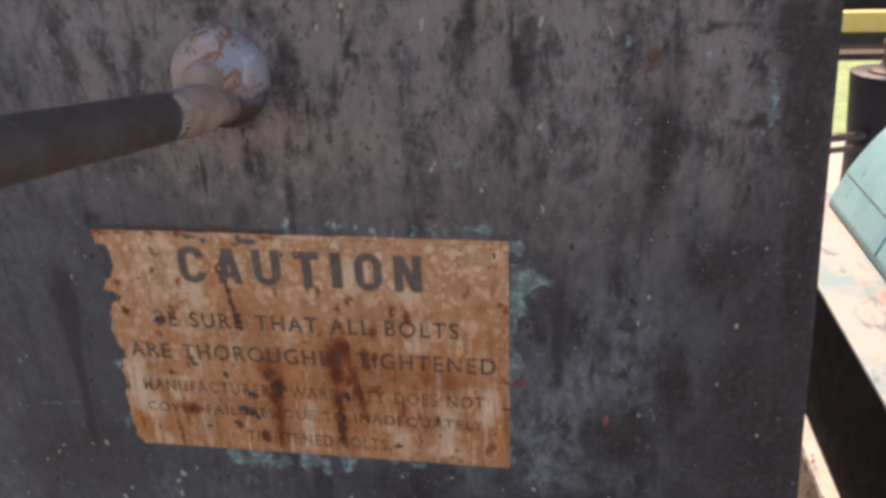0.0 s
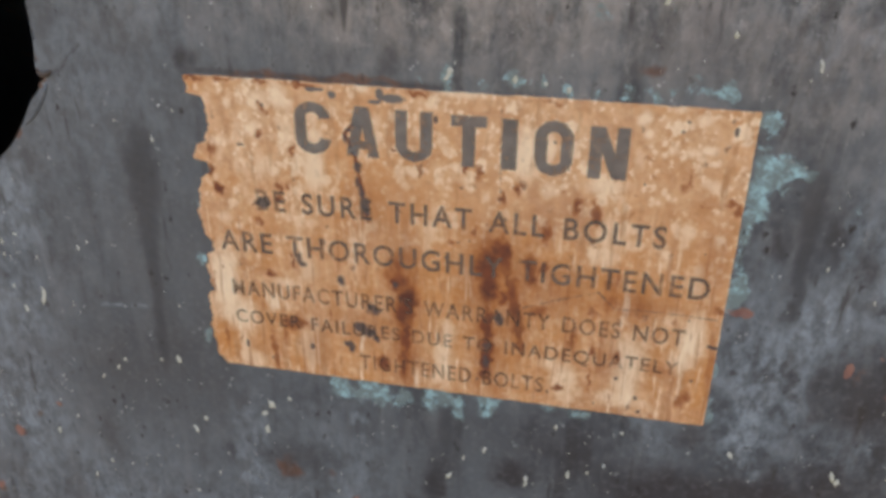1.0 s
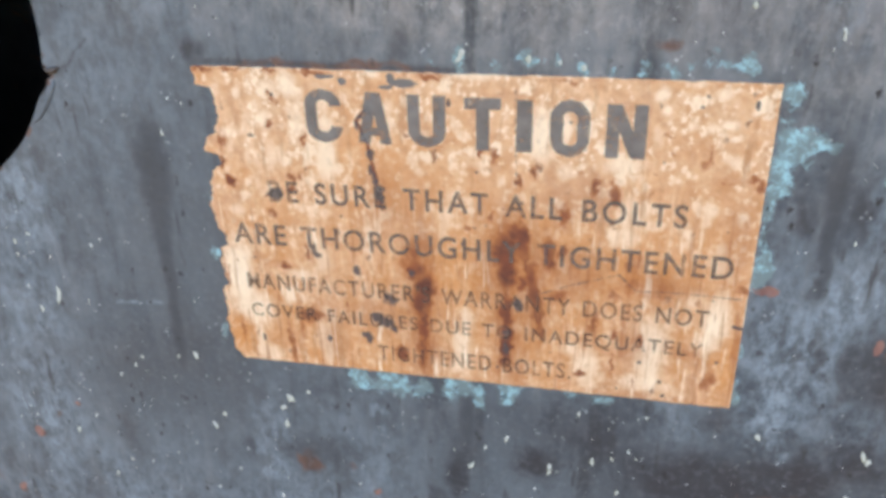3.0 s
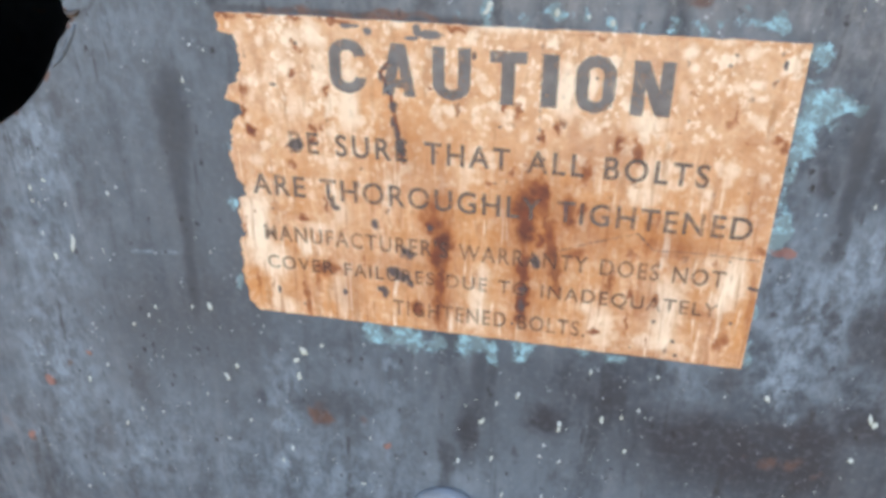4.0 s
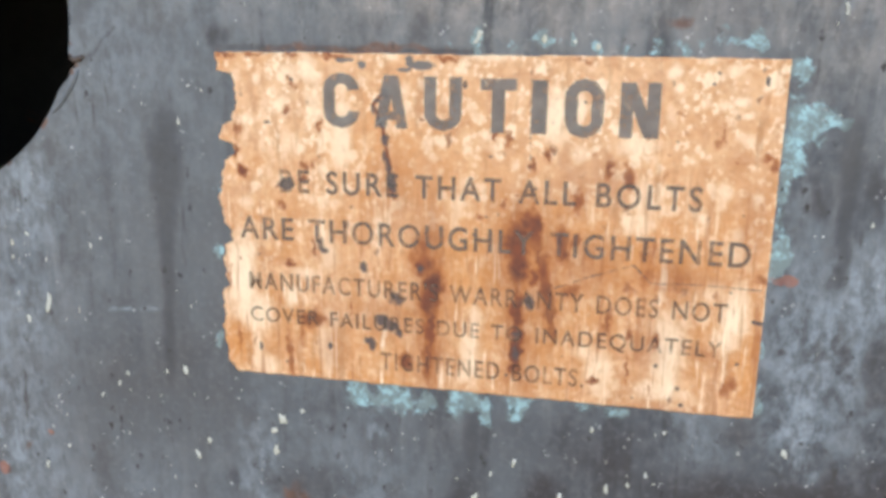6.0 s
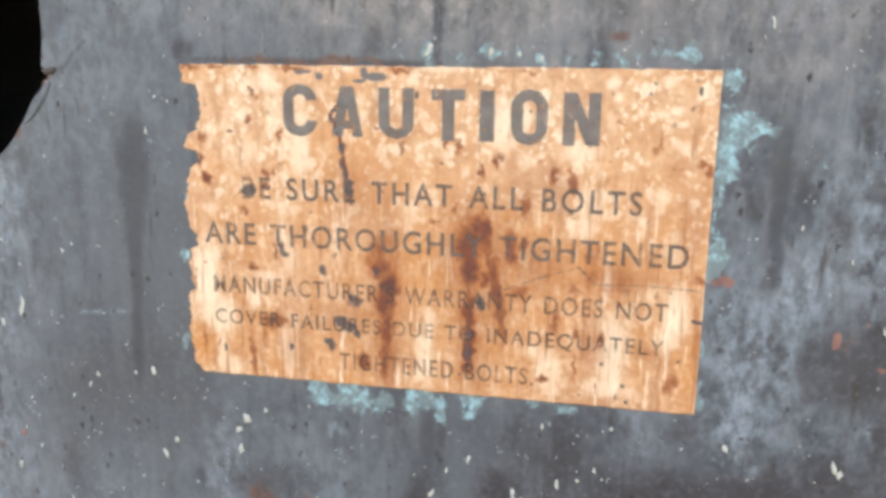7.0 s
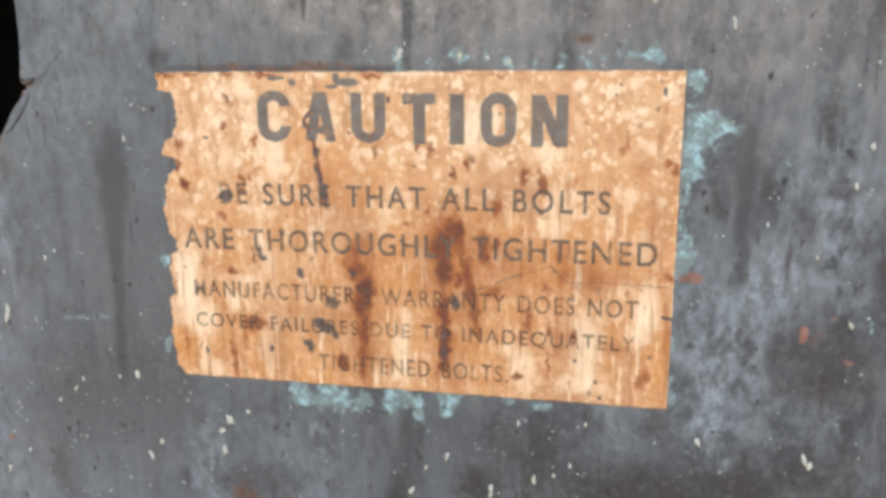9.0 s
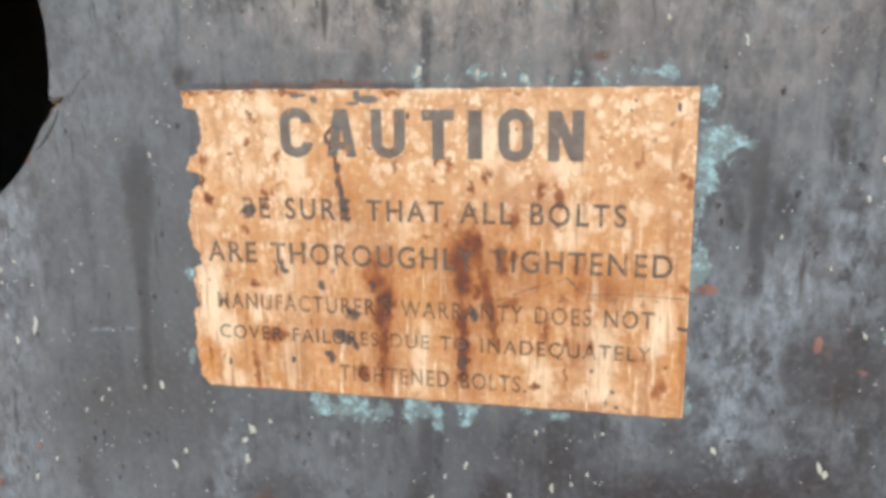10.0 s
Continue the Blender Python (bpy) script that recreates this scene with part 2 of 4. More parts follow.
def faded_ink(name, wear, colour, bald=0.92):
    """Printing ink, rubbed away in places."""
    m = Mat(name, rough=0.65)
    c = m.mix(m.ramp(m.noise(120, 5, 0.65), 0.35, 0.65), colour, tuple(1.7 * v for v in colour))
    rub = m.math("ADD", m.math("MULTIPLY", m.noise(150, 7, 0.76, distortion=0.5), 0.72), m.math("MULTIPLY", m.noise(24, 3, 0.6), 0.28))
    gone = m.ramp(rub, 0.54 - wear, 0.66 - wear * 0.5, 0.16 + 2.0 * wear, bald - 2.0 * wear)
    thin = m.node("ShaderNodeBsdfTransparent").outputs[0]
    both = m.node("ShaderNodeMixShader")
    m.put(both.inputs[0], gone), m.put(both.inputs[1], m.bsdf.outputs[0]), m.put(both.inputs[2], thin)
    m.put(m.nt.nodes["Material Output"].inputs["Surface"], both.outputs[0])
    return m.done(c)


PLATE, SHEET = plate_paint(), sign_sheet()
INK_BOLD = faded_ink("faded_black_ink", 0.035, (0.128, 0.114, 0.104), 0.66)
INK_THIN = faded_ink("rubbed_black_ink", 0.05, (0.112, 0.080, 0.062))
INK_FAINT = faded_ink("nearly_gone_black_ink", 0.085, (0.110, 0.068, 0.047))
RUSTY = worn_metal("rusty_steel", (0.10, 0.065, 0.045), (0.055, 0.042, 0.036), amount=0.8, scale=120)
DARK_STEEL = worn_metal("dark_painted_steel", (0.030, 0.030, 0.033), (0.046, 0.044, 0.044), amount=0.35, scale=14)
# near black: the shade on the web plate is put into the colour
BLACK_STEEL = worn_metal("shaded_black_steel", (0.010, 0.009, 0.008), (0.016, 0.013, 0.011), (0.030, 0.018, 0.012), 0.45, 10, 0.85, 0.15)
PIPE_STEEL = worn_metal("brown_grey_pipe_steel", (0.115, 0.100, 0.096), (0.078, 0.064, 0.060), (0.085, 0.046, 0.032), 0.6, 45, 0.42)
BEIGE = worn_metal("beige_caked_fitting", (0.54, 0.42, 0.345), (0.38, 0.29, 0.235), (0.15, 0.09, 0.06), 0.5, 90, 0.7)


def boss_paint():
    """Grey-blue paint on one side, worn to beige primer and brown rust."""
    m = Mat("chipped_grey_blue_paint", rough=0.55)
    rag = m.noise(75, 6, 0.7, distortion=0.5)
    sx = m.node("ShaderNodeSeparateXYZ")
    m.put(sx.inputs[0], m.co)
    side = m.math("ADD", m.math("MULTIPLY", m.math("ADD", sx.outputs[0], 0.0285), 22.0), m.math("MULTIPLY", m.math("SUBTRACT", rag, 0.5), 2.6))
    c = m.mix(m.ramp(side, -0.10, 0.02), (0.54, 0.43, 0.37), (0.33, 0.175, 0.105))
    c = m.mix(m.ramp(side, 0.18, 0.28), c, (0.385, 0.405, 0.465))
    c = m.mix(m.ramp(m.noise(60, 6, 0.75, (1.0, 1.0, 0.6), 0.8), 0.57, 0.63, 0.0, 0.8), c, (0.56, 0.57, 0.60))
    c = m.mix(m.ramp(m.noise(150, 6, 0.75), 0.58, 0.66, 0.0, 0.85), c, (0.085, 0.055, 0.045))
    # shade on the boss's underside, put into the colour below mid-height
    underside_shade = m.math("ADD", m.math("MULTIPLY", m.math("SUBTRACT", 1.190, sx.outputs[2]), 60.0), m.math("MULTIPLY", m.math("SUBTRACT", rag, 0.5), 3.0))
    c = m.mix(m.ramp(underside_shade, -0.2, 0.7, 0.0, 0.9), c, (0.060, 0.042, 0.036))
    return m.done(c, None, m.math("ADD", rag, m.noise(260, 4)), 0.5, 0.001)


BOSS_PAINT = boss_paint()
CAP_PAINT = worn_metal("dull_grey_cap_paint", (0.215, 0.220, 0.228), (0.155, 0.152, 0.150), (0.11, 0.075, 0.06), 0.6, 60, 0.6)
FLECK = worn_metal("cream_paint_spatter", (0.46, 0.44, 0.34), (0.56, 0.55, 0.50), (0.42, 0.36, 0.24), 0.4, 200, 0.6)
DRUM_PAINT = worn_metal("turquoise_hood_paint", (0.185, 0.38, 0.41), (0.225, 0.44, 0.465), (0.155, 0.32, 0.34), 0.25, 12, 0.34, 0.5)
TANK_BLACK = worn_metal("blue_black_tank_paint", (0.010, 0.011, 0.021), (0.014, 0.015, 0.027), (0.030, 0.020, 0.015), 0.2, 12, 0.5, 0.3)
CONCRETE = worn_metal("sunlit_concrete", (0.50, 0.46, 0.40), (0.40, 0.36, 0.31), (0.30, 0.25, 0.2), 0.3, 18, 0.8)
YELLOW = worn_metal("yellow_ochre_paint", (0.95, 0.66, 0.25), (0.90, 0.60, 0.21), (0.30, 0.17, 0.06), 0.3, 8, 0.6)
BLACK_WALL = worn_metal("black_stained_boards", (0.020, 0.019, 0.018), (0.032, 0.028, 0.025), amount=0.2, scale=5)


def ground_soil():
    m = Mat("dry_brown_soil", rough=0.9)
    c = m.mix(m.ramp(m.noise(6, 6, 0.7), 0.35, 0.65), (0.085, 0.060, 0.042), (0.15, 0.115, 0.085))
    c = m.mix(m.ramp(m.noise(60, 6, 0.7), 0.5, 0.7), c, (0.07, 0.045, 0.03))
    return m.done(c, None, m.noise(50, 8, 0.75), 0.8, 0.02)


def grass_green():
    m = Mat("sunlit_grass", rough=0.7)
    c = m.mix(m.ramp(m.noise(7, 5, 0.7), 0.35, 0.65), (0.18, 0.29, 0.10), (0.28, 0.39, 0.16))
    return m.done(c, None, m.noise(90, 5), 0.5, 0.01)


def deck_paint():
    """Sun-bleached deck: whitish, turquoise and salmon rests of paint with grey and dark scuffs."""
    m = Mat("flaking_deck_paint", rough=0.6)
    c = m.mix(m.ramp(m.noise(6, 5, 0.62, (1.0, 0.6, 1.0), 0.5), 0.45, 0.55), (0.31, 0.295, 0.265), (0.150, 0.245, 0.255))
    c = m.mix(m.ramp(m.noise(8, 5, 0.65, (1.0, 0.6, 1.0), 0.8), 0.53, 0.60, 0.0, 0.85), c, (0.32, 0.165, 0.105))
    c = m.mix(m.ramp(m.noise(10, 6, 0.68, (1.0, 0.6, 1.0), 0.6), 0.56, 0.62, 0.0, 0.85), c, (0.105, 0.12, 0.14))
    c = m.mix(m.ramp(m.noise(60, 5, 0.7), 0.64, 0.70, 0.0, 0.8), c, (0.07, 0.06, 0.055))
    return m.done(c, None, m.noise(70, 6, 0.7), 0.4, 0.002)


SOIL, GRASS, DECK_PAINT = ground_soil(), grass_green(), deck_paint()


# ---- building helpers ----
def link(name, bm, material, parent=None, label="", smooth=False):
    me = bpy.data.meshes.new(name)
    bmesh.ops.recalc_face_normals(bm, faces=bm.faces)
    bm.to_mesh(me)
    bm.free()
    me.materials.append(material)
    if smooth:
        me.polygons.foreach_set("use_smooth", [True] * len(me.polygons))
    ob = new(name, me)
    ob.parent = parent
    return tagged(ob, label)


part = link


def box(bm, lo, hi, bevel=0.0):
    r = bmesh.ops.create_cube(bm, size=1.0, matrix=Matrix.LocRotScale([(a + b) / 2 for a, b in zip(lo, hi)], None, [b - a for a, b in zip(lo, hi)]))
    if bevel:
        edges = list({e for v in r["verts"] for e in v.link_edges})
        bmesh.ops.bevel(bm, geom=edges, offset=bevel, segments=2, affect="EDGES", profile=0.6)
    return bm


def tube(bm, points, radius, sides=24, caps=True, radii=None, rough=0.0):
    """A round bar along points."""
    points = [Vector(p) for p in points]
    rings, side = [], None
    for n, p in enumerate(points):
        way = (points[min(n + 1, len(points) - 1)] - points[max(n - 1, 0)]).normalized()
        side = (way.orthogonal() if side is None else side - way * side.dot(way)).normalized()
        up, r = way.cross(side), radii[n] if radii else radius
        ring = []
        for k in range(sides):
            a = 2 * math.pi * k / sides
            q = side * math.cos(a) + up * math.sin(a)
            ring.append(bm.verts.new(p + q * (r * (1 + rough * noise.noise((p + q * r) * 60)))))
        rings.append(ring)
    for a, b in zip(rings, rings[1:]):
        for k in range(sides):
            bm.faces.new((a[k], a[(k + 1) % sides], b[(k + 1) % sides], b[k]))
    if caps:
        bm.faces.new(rings[0][::-1]), bm.faces.new(rings[-1])
    return bm


def lattice(seed, x, z):
    """Smooth value noise over arrays, 0 to 1."""
    table = np.random.RandomState(seed).rand(64, 64)
    xi, zi = np.floor(x).astype(int), np.floor(z).astype(int)
    fx, fz = x - xi, z - zi
    fx, fz = fx * fx * (3 - 2 * fx), fz * fz * (3 - 2 * fz)
    at = lambda a, b: table[a % 64, b % 64]
    return (at(xi, zi) * (1 - fx) + at(xi + 1, zi) * fx) * (1 - fz) + (at(xi, zi + 1) * (1 - fx) + at(xi + 1, zi + 1) * fx) * fz


def fractal(seed, x, z, octaves=4):
    return sum(lattice(seed + n, x * 2**n, z * 2**n) / 2**n for n in range(octaves)) / (2 - 0.5 ** (octaves - 1))


def stains(x, z, rows, wobble=0.35, size=90.0, seed=5, firm=0.0):
    """How far each place is covered by soft-edged stains: rows of x, z, half width, half height (mm from the sign's middle), strength."""
    wx = x + wobble * 0.012 * (fractal(seed, x * size, z * size) - 0.5)
    wz = z + wobble * 0.012 * (fractal(seed + 9, x * size, z * size) - 0.5)
    out = np.zeros_like(x)
    for sx, sz, rx, rz, power in rows:
        d = ((wx - sx / 1000) / (rx / 1000)) ** 2 + ((wz - SIGN_Z - sz / 1000) / (rz / 1000)) ** 2
        out = np.maximum(out, power / (1 + np.exp(np.clip((np.sqrt(d) - 1) * firm, -30, 30))) if firm else power * np.exp(-0.7 * d))
    return out


def line_mask(x, z, points, width):
    """Nearness to a thin line through points (mm from the sign's middle)."""
    out = np.zeros_like(x)
    for (ax, az), (bx, bz) in zip(points, points[1:]):
        ax, az, bx, bz = ax / 1000, SIGN_Z + az / 1000, bx / 1000, SIGN_Z + bz / 1000
        dx, dz = bx - ax, bz - az
        k = np.clip(((x - ax) * dx + (z - az) * dz) / (dx * dx + dz * dz), 0, 1)
        d = np.hypot(x - ax - k * dx, z - az - k * dz) / (width / 1000)
        out = np.maximum(out, np.exp(-d * d))
    return out


def sheet_mesh(name, verts, faces, material, masks, parent=None, label=""):
    me = bpy.data.meshes.new(name)
    me.from_pydata(verts, [], faces)
    for key, values in masks.items():
        me.attributes.new(key, "FLOAT", "POINT").data.foreach_set("value", values.astype(np.float32))
    me.polygons.foreach_set("use_smooth", [True] * len(me.polygons))
    me.materials.append(material)
    ob = new(name, me)
    ob.parent = parent
    return tagged(ob, label)


# ---- the machine housing: a steel box with the sign on its front ----
SIGN_Z = 1.02
TOP, BACK, LEFT = 1.75, 0.55, -0.75
HOLE = (-0.3000, 1.1247, 0.0977)


def right_edge(z):
    return 0.3035 - (z - 0.933) * 0.0642


def hole_radius(a):
    """The torn rim of the round hole: uneven, with one deep nick."""
    r = HOLE[2] + 0.0022 * (fractal(31, a * 3.0 + 20, a * 0 + 3.0) - 0.5) + 0.0012 * (fractal(37, a * 14 + 60, a * 0 + 9.0) - 0.5)
    nick, tail = (a - -0.312) / 0.022, (a - -0.372) / 0.05
    return r + 0.0042 * np.exp(-nick * nick) + 0.003 * np.exp(-tail * tail)


def front_plate(parent):
    step = 0.0013
    xs = np.concatenate([np.linspace(LEFT, -0.46, 20)[:-1], np.arange(-0.46, 0.302, step), [0.302]])
    zs = np.concatenate([np.linspace(0, 0.74, 40)[:-1], np.arange(0.74, 1.27, step), np.linspace(1.275, TOP, 20)])
    x, z = np.meshgrid(xs, zs)
    x = np.where(x > 0.16, 0.16 + (x - 0.16) * (right_edge(z) - 0.16) / 0.142, x)
    # fit the grid to the hole's rim
    dx, dz = x - HOLE[0], z - HOLE[1]
    a, d = np.arctan2(dz, dx), np.hypot(dx, dz)
    rim = hole_radius(a)
    off = d - rim
    near = abs(off) < step * 0.75
    x, z = np.where(near, HOLE[0] + rim * np.cos(a), x), np.where(near, HOLE[1] + rim * np.sin(a), z)
    inside = (off < 0) & ~near
    edge = np.clip((right_edge(z) - x) / 0.004, 0, 1)
    y = 0.0016 * (fractal(3, x * 6 + 9, z * 6) - 0.5) + 0.0005 * (fractal(4, x * 40 + 9, z * 40) - 0.5) + 0.0008 * (1 - edge) ** 2
    flat = np.clip((np.maximum(abs(x) - 0.135, abs(z - SIGN_Z) - 0.09)) / 0.05, 0, 1)
    y = y * flat
    rows, cols = x.shape
    n = np.arange(rows * cols).reshape(rows, cols)
    quads = np.stack([n[:-1, :-1], n[:-1, 1:], n[1:, 1:], n[1:, :-1]], -1).reshape(-1, 4)
    quads = quads[~inside.ravel()[quads].any(1)]
    masks = {
        "teal": stains(x, z, TEAL, 0.5, 200, firm=3.0),
        "soot_and_dusk": np.maximum(np.clip(1.1 * stains(x, z, SOOT, 1.0, 130, firm=3.6) + 0.5 * stains(x, z, DUSK, 1.5), 0, 0.95), 0.75 * line_mask(x, z, [(-200, 75), (-195, 77), (-191, 78.5), (-188.5, 82), (-186, 85.5), (-183, 87), (-179, 91)], 0.7) + 0.8 * line_mask(x, z, [(-128, 82), (-90, 81.8), (-40, 81.4), (-5, 81)], 1.5)),
        "pale": np.clip(1.25 * stains(x, z, PALE_WASH, 1.6) + line_mask(x, z, [(-196, -52), (-168, -50)], 0.8), 0, 1),
        "rust": np.maximum(stains(x, z, RUST, 0.7), 0.9 * np.exp(-(((d - rim) / 0.0022) ** 2)) * (fractal(71, a * 12 + 50, d * 0) > 0.55)),
        "calm": 0.8 * stains(x, z, CALM, 1.5),
        "tan": np.clip(1.8 * stains(x, z, TAN_WASH, 1.5), 0, 1),
        "salmon": stains(x, z, SALMON, 0.35, 260, firm=4.0),
        "drip": np.clip(stains(x, z, DRIP, 0.25, 120, firm=7.0), 0, 1),
        "coarse": np.clip((z - SIGN_Z - 0.085) / 0.05, 0, 1) * np.clip((x + 0.19) / 0.08, 0, 1),
    }
    verts = np.stack([x, y, z], -1).reshape(-1, 3)
    return sheet_mesh("front_plate", verts.tolist(), quads.tolist(), PLATE, {k: v.ravel() for k, v in masks.items()}, parent, "stained grey-blue steel front plate with a torn hole")


# stains on the plate: x, z, half width, half height in mm from the sign's middle, strength
TEAL = [(100, 88, 9, 2.5, 0.45), (113, 88, 4, 4, 0.75), (74, 84, 5, 2.5, 0.6), (30, 86, 6, 2.5, 0.55), (131, 44, 5, 10, 0.75), (129.5, 30, 2.5, 9, 0.65), (129, 12, 2, 8, 0.55), (131, -2, 4, 9, 0.95), (-4, 86, 2, 5, 1), (-15, 83, 1, 3, 0.55), (39, 87, 1, 3, 1), (24, 88, 5, 2, 0.6)]
TEAL += [(49, 84, 2, 3, 0.95), (62, 83, 2, 2, 0.7), (12, 83, 3, 3, 0.5), (83, 85, 2, 2, 0.65), (86, 82, 2, 3, 0.85), (93, 86, 1, 1, 0.7), (116, 86, 2, 3, 1), (99, 91, 3, 1.5, 0.6), (132, 75, 3, 3, 1), (131, 65, 3, 2, 0.6), (134, 57, 5, 4, 1), (137, 53, 6, 4, 0.95), (145, 55, 6, 3, 0.9)]
TEAL += [(133, 40, 4, 6, 0.72), (129, 26, 2, 6, 0.7), (132, -3, 4, 6, 1), (129, -10, 2, 4, 0.95), (128, -71, 2, 6, 0.95), (128, -47, 1, 5, 0.85), (-132, -17, 3, 4, 0.8), (-130, 14, 2, 3, 0.55), (-134, -63, 2, 5, 0.75), (-60, -85, 5, 7, 1), (-43, -86, 11, 8, 0.85), (-28, -88, 9, 6, 0.6), (-10, -87, 7, 7, 0.75), (-3, -84, 5, 6, 0.85), (5, -90, 3, 7, 0.9), (19, -85, 4, 7, 1), (25, -82, 2, 5, 0.85), (67, -83, 6, 4, 0.8)]
TEAL += [(52, -80, 6, 2, 0.55), (258, 158, 3, 14, 0.85), (214, -35, 1.2, 6, 0.6), (171, 41, 1.4, 2.5, 0.5), (102, 125, 5, 3, 0.6), (60, 115, 4, 5, 0.45), (88, 120, 5, 4, 0.5)]
SOOT = [
    (-6, -145, 5, 20, 0.7),
    (32, -128, 11, 9, 0.75), (188, -106, 16, 14, 0.7), (-127, 87, 3, 5, 0.8), (-30, 92, 4, 8, 0.6),
]
SOOT += [(143, 24, 3.4, 9, 0.75), (167, 26, 3.2, 12, 0.75), (183, 16, 3, 9, 0.65), (198, 33, 3, 5, 0.6)]
SOOT += [(139, -138, 58, 26, 0.62), (110, -120, 40, 16, 0.45), (31, -130, 6, 6, 0.85), (-9, -145, 4, 14, 0.75), (-20, -170, 3.5, 16, 0.75), (188, -105, 5, 5, 0.8), (125, -88, 10, 6, 0.6), (-32, 206, 9, 4, 0.6), (2, 205, 5, 6, 0.6), (268, 170, 6, 40, 0.7)]
# tall rows past x 280 darken the plate's right border
SOOT += [(280, -40, 34, 90, 0.5), (263, 182, 3, 11, 0.6), (252, 176, 2, 9, 0.8), (288, 195, 12, 50, 0.9), (234, 168, 4, 10, 0.4), (-91, 124, 3, 2.5, 0.85)]
SOOT += [(242, 66, 16, 18, 0.65), (189, -49, 16, 20, 0.6), (222, 5, 12, 30, 0.3), (285, 120, 10, 130, 0.6), (300, -30, 12, 120, 0.5), (60, -100, 40, 16, 0.35), (-87, -140, 26, 10, 0.5), (150, -118, 50, 10, 0.55)]
SOOT += [(-207, -146, 6, 18, 0.5), (-243, -195, 11, 13, 0.5), (-127, -143, 3, 5, 0.7), (-9, -147, 4.5, 17, 0.9), (32, -130, 7.4, 8.7, 0.95), (124, -87, 8.6, 6.7, 0.6), ]
SOOT += [(116, -130, 33, 20, 0.7), (159, -116, 28, 9, 0.65), (184, -105, 3.7, 5.4, 0.9), (136, -49, 2.1, 2.7, 0.9), (175, -56, 5.5, 18, 0.6), (162, -46, 1.8, 3.5, 0.7)]
SOOT += [(106, 200, 4.6, 16, 1.0), (135, 177, 4.6, 20, 0.95), (208, 133, 7.9, 31, 1.0), (202, 157, 7, 9, 0.7), (188, 191, 4.9, 10, 0.9), (265, 195, 11, 19, 1.0), (277, 163, 9, 44, 0.9), (226, 196, 9, 2.1, 0.8), (254, 149, 11, 2.9, 0.9), (160, 120, 4.5, 4.8, 0.5), (45, 185, 2.7, 10, 0.9), (66, 183, 2.1, 2.9, 0.85), (33, 159, 1.9, 4.7, 0.8)]
SOOT += [(155, 18, 7, 28, 0.45), (-72, -146, 8, 8, 0.5), (8, 185, 5, 10, 0.9), (3, 172, 9, 5, 0.8), (-40, 214, 14, 2, 0.7), (236, 62, 10, 12, 0.75), (223, -9, 9, 24, 0.75), (198, 28, 9.5, 3.7, 0.6), (193, -53, 20, 17, 0.6), (81, 179, 1.2, 2.9, 0.9), (172, 161, 1.4, 2.6, 0.9), (248, 177, 1.6, 5, 0.95), (-36, 208, 2.5, 1.7, 1.0), (-8, 207, 3.1, 7.2, 0.9), (-53, 205, 1.9, 1.8, 0.9), (-120, 200, 2.7, 9, 0.6)]
# salmon-red primer flakes
SALMON = [(186, -39, 2.2, 4.5, 1.0), (135, -14, 5, 2.6, 1.0), (198, -30, 1.5, 1.5, 0.8), (205, -51, 3, 2, 0.6), (-273, -153, 4, 3.4, 0.9), (-299, -203, 3, 3.4, 0.8), (-54, -165, 1.7, 2.2, 0.9), (-239, -127, 2, 1.6, 0.8)]
# smooth wet-looking runs
DRIP = [(-156, 44, 7.5, 10, 0.9), (-158, 32, 10, 14, 1.0), (-158.5, 18, 8.5, 14, 0.95), (-159, 4, 5.5, 15, 0.9), (-160, -12, 4.2, 16, 0.9), (-160.5, -32, 3.6, 18, 0.9), (-161.5, -54, 3.4, 18, 0.9), (-163, -74, 3.0, 16, 0.8), (-190, 28, 4, 13, 0.45), (-221, 31, 3, 8, 0.55)]
DRIP += [(154, 48, 4.2, 10, 0.9), (155, 34, 4.4, 12, 1.0), (155.5, 16, 3.4, 14, 1.0), (157, -4, 2.8, 13, 0.95), (147, 22, 2.6, 7, 0.8), (164, 26, 2.6, 10, 0.8), (176, 16, 2.4, 8, 0.6), (-122, 87, 2.6, 4, 0.9), (-2, -106, 4.6, 16, 0.9), (-9, -140, 4, 16, 0.7)]
CALM = [(-190, -130, 110, 90, 0.85), (-60, -150, 90, 50, 0.8), (-190, 60, 70, 60, 1.0), (-150, -20, 40, 70, 1.0), (-120, 110, 60, 30, 0.9), (-60, -120, 70, 30, 0.6), (130, 90, 60, 20, 0.4)]
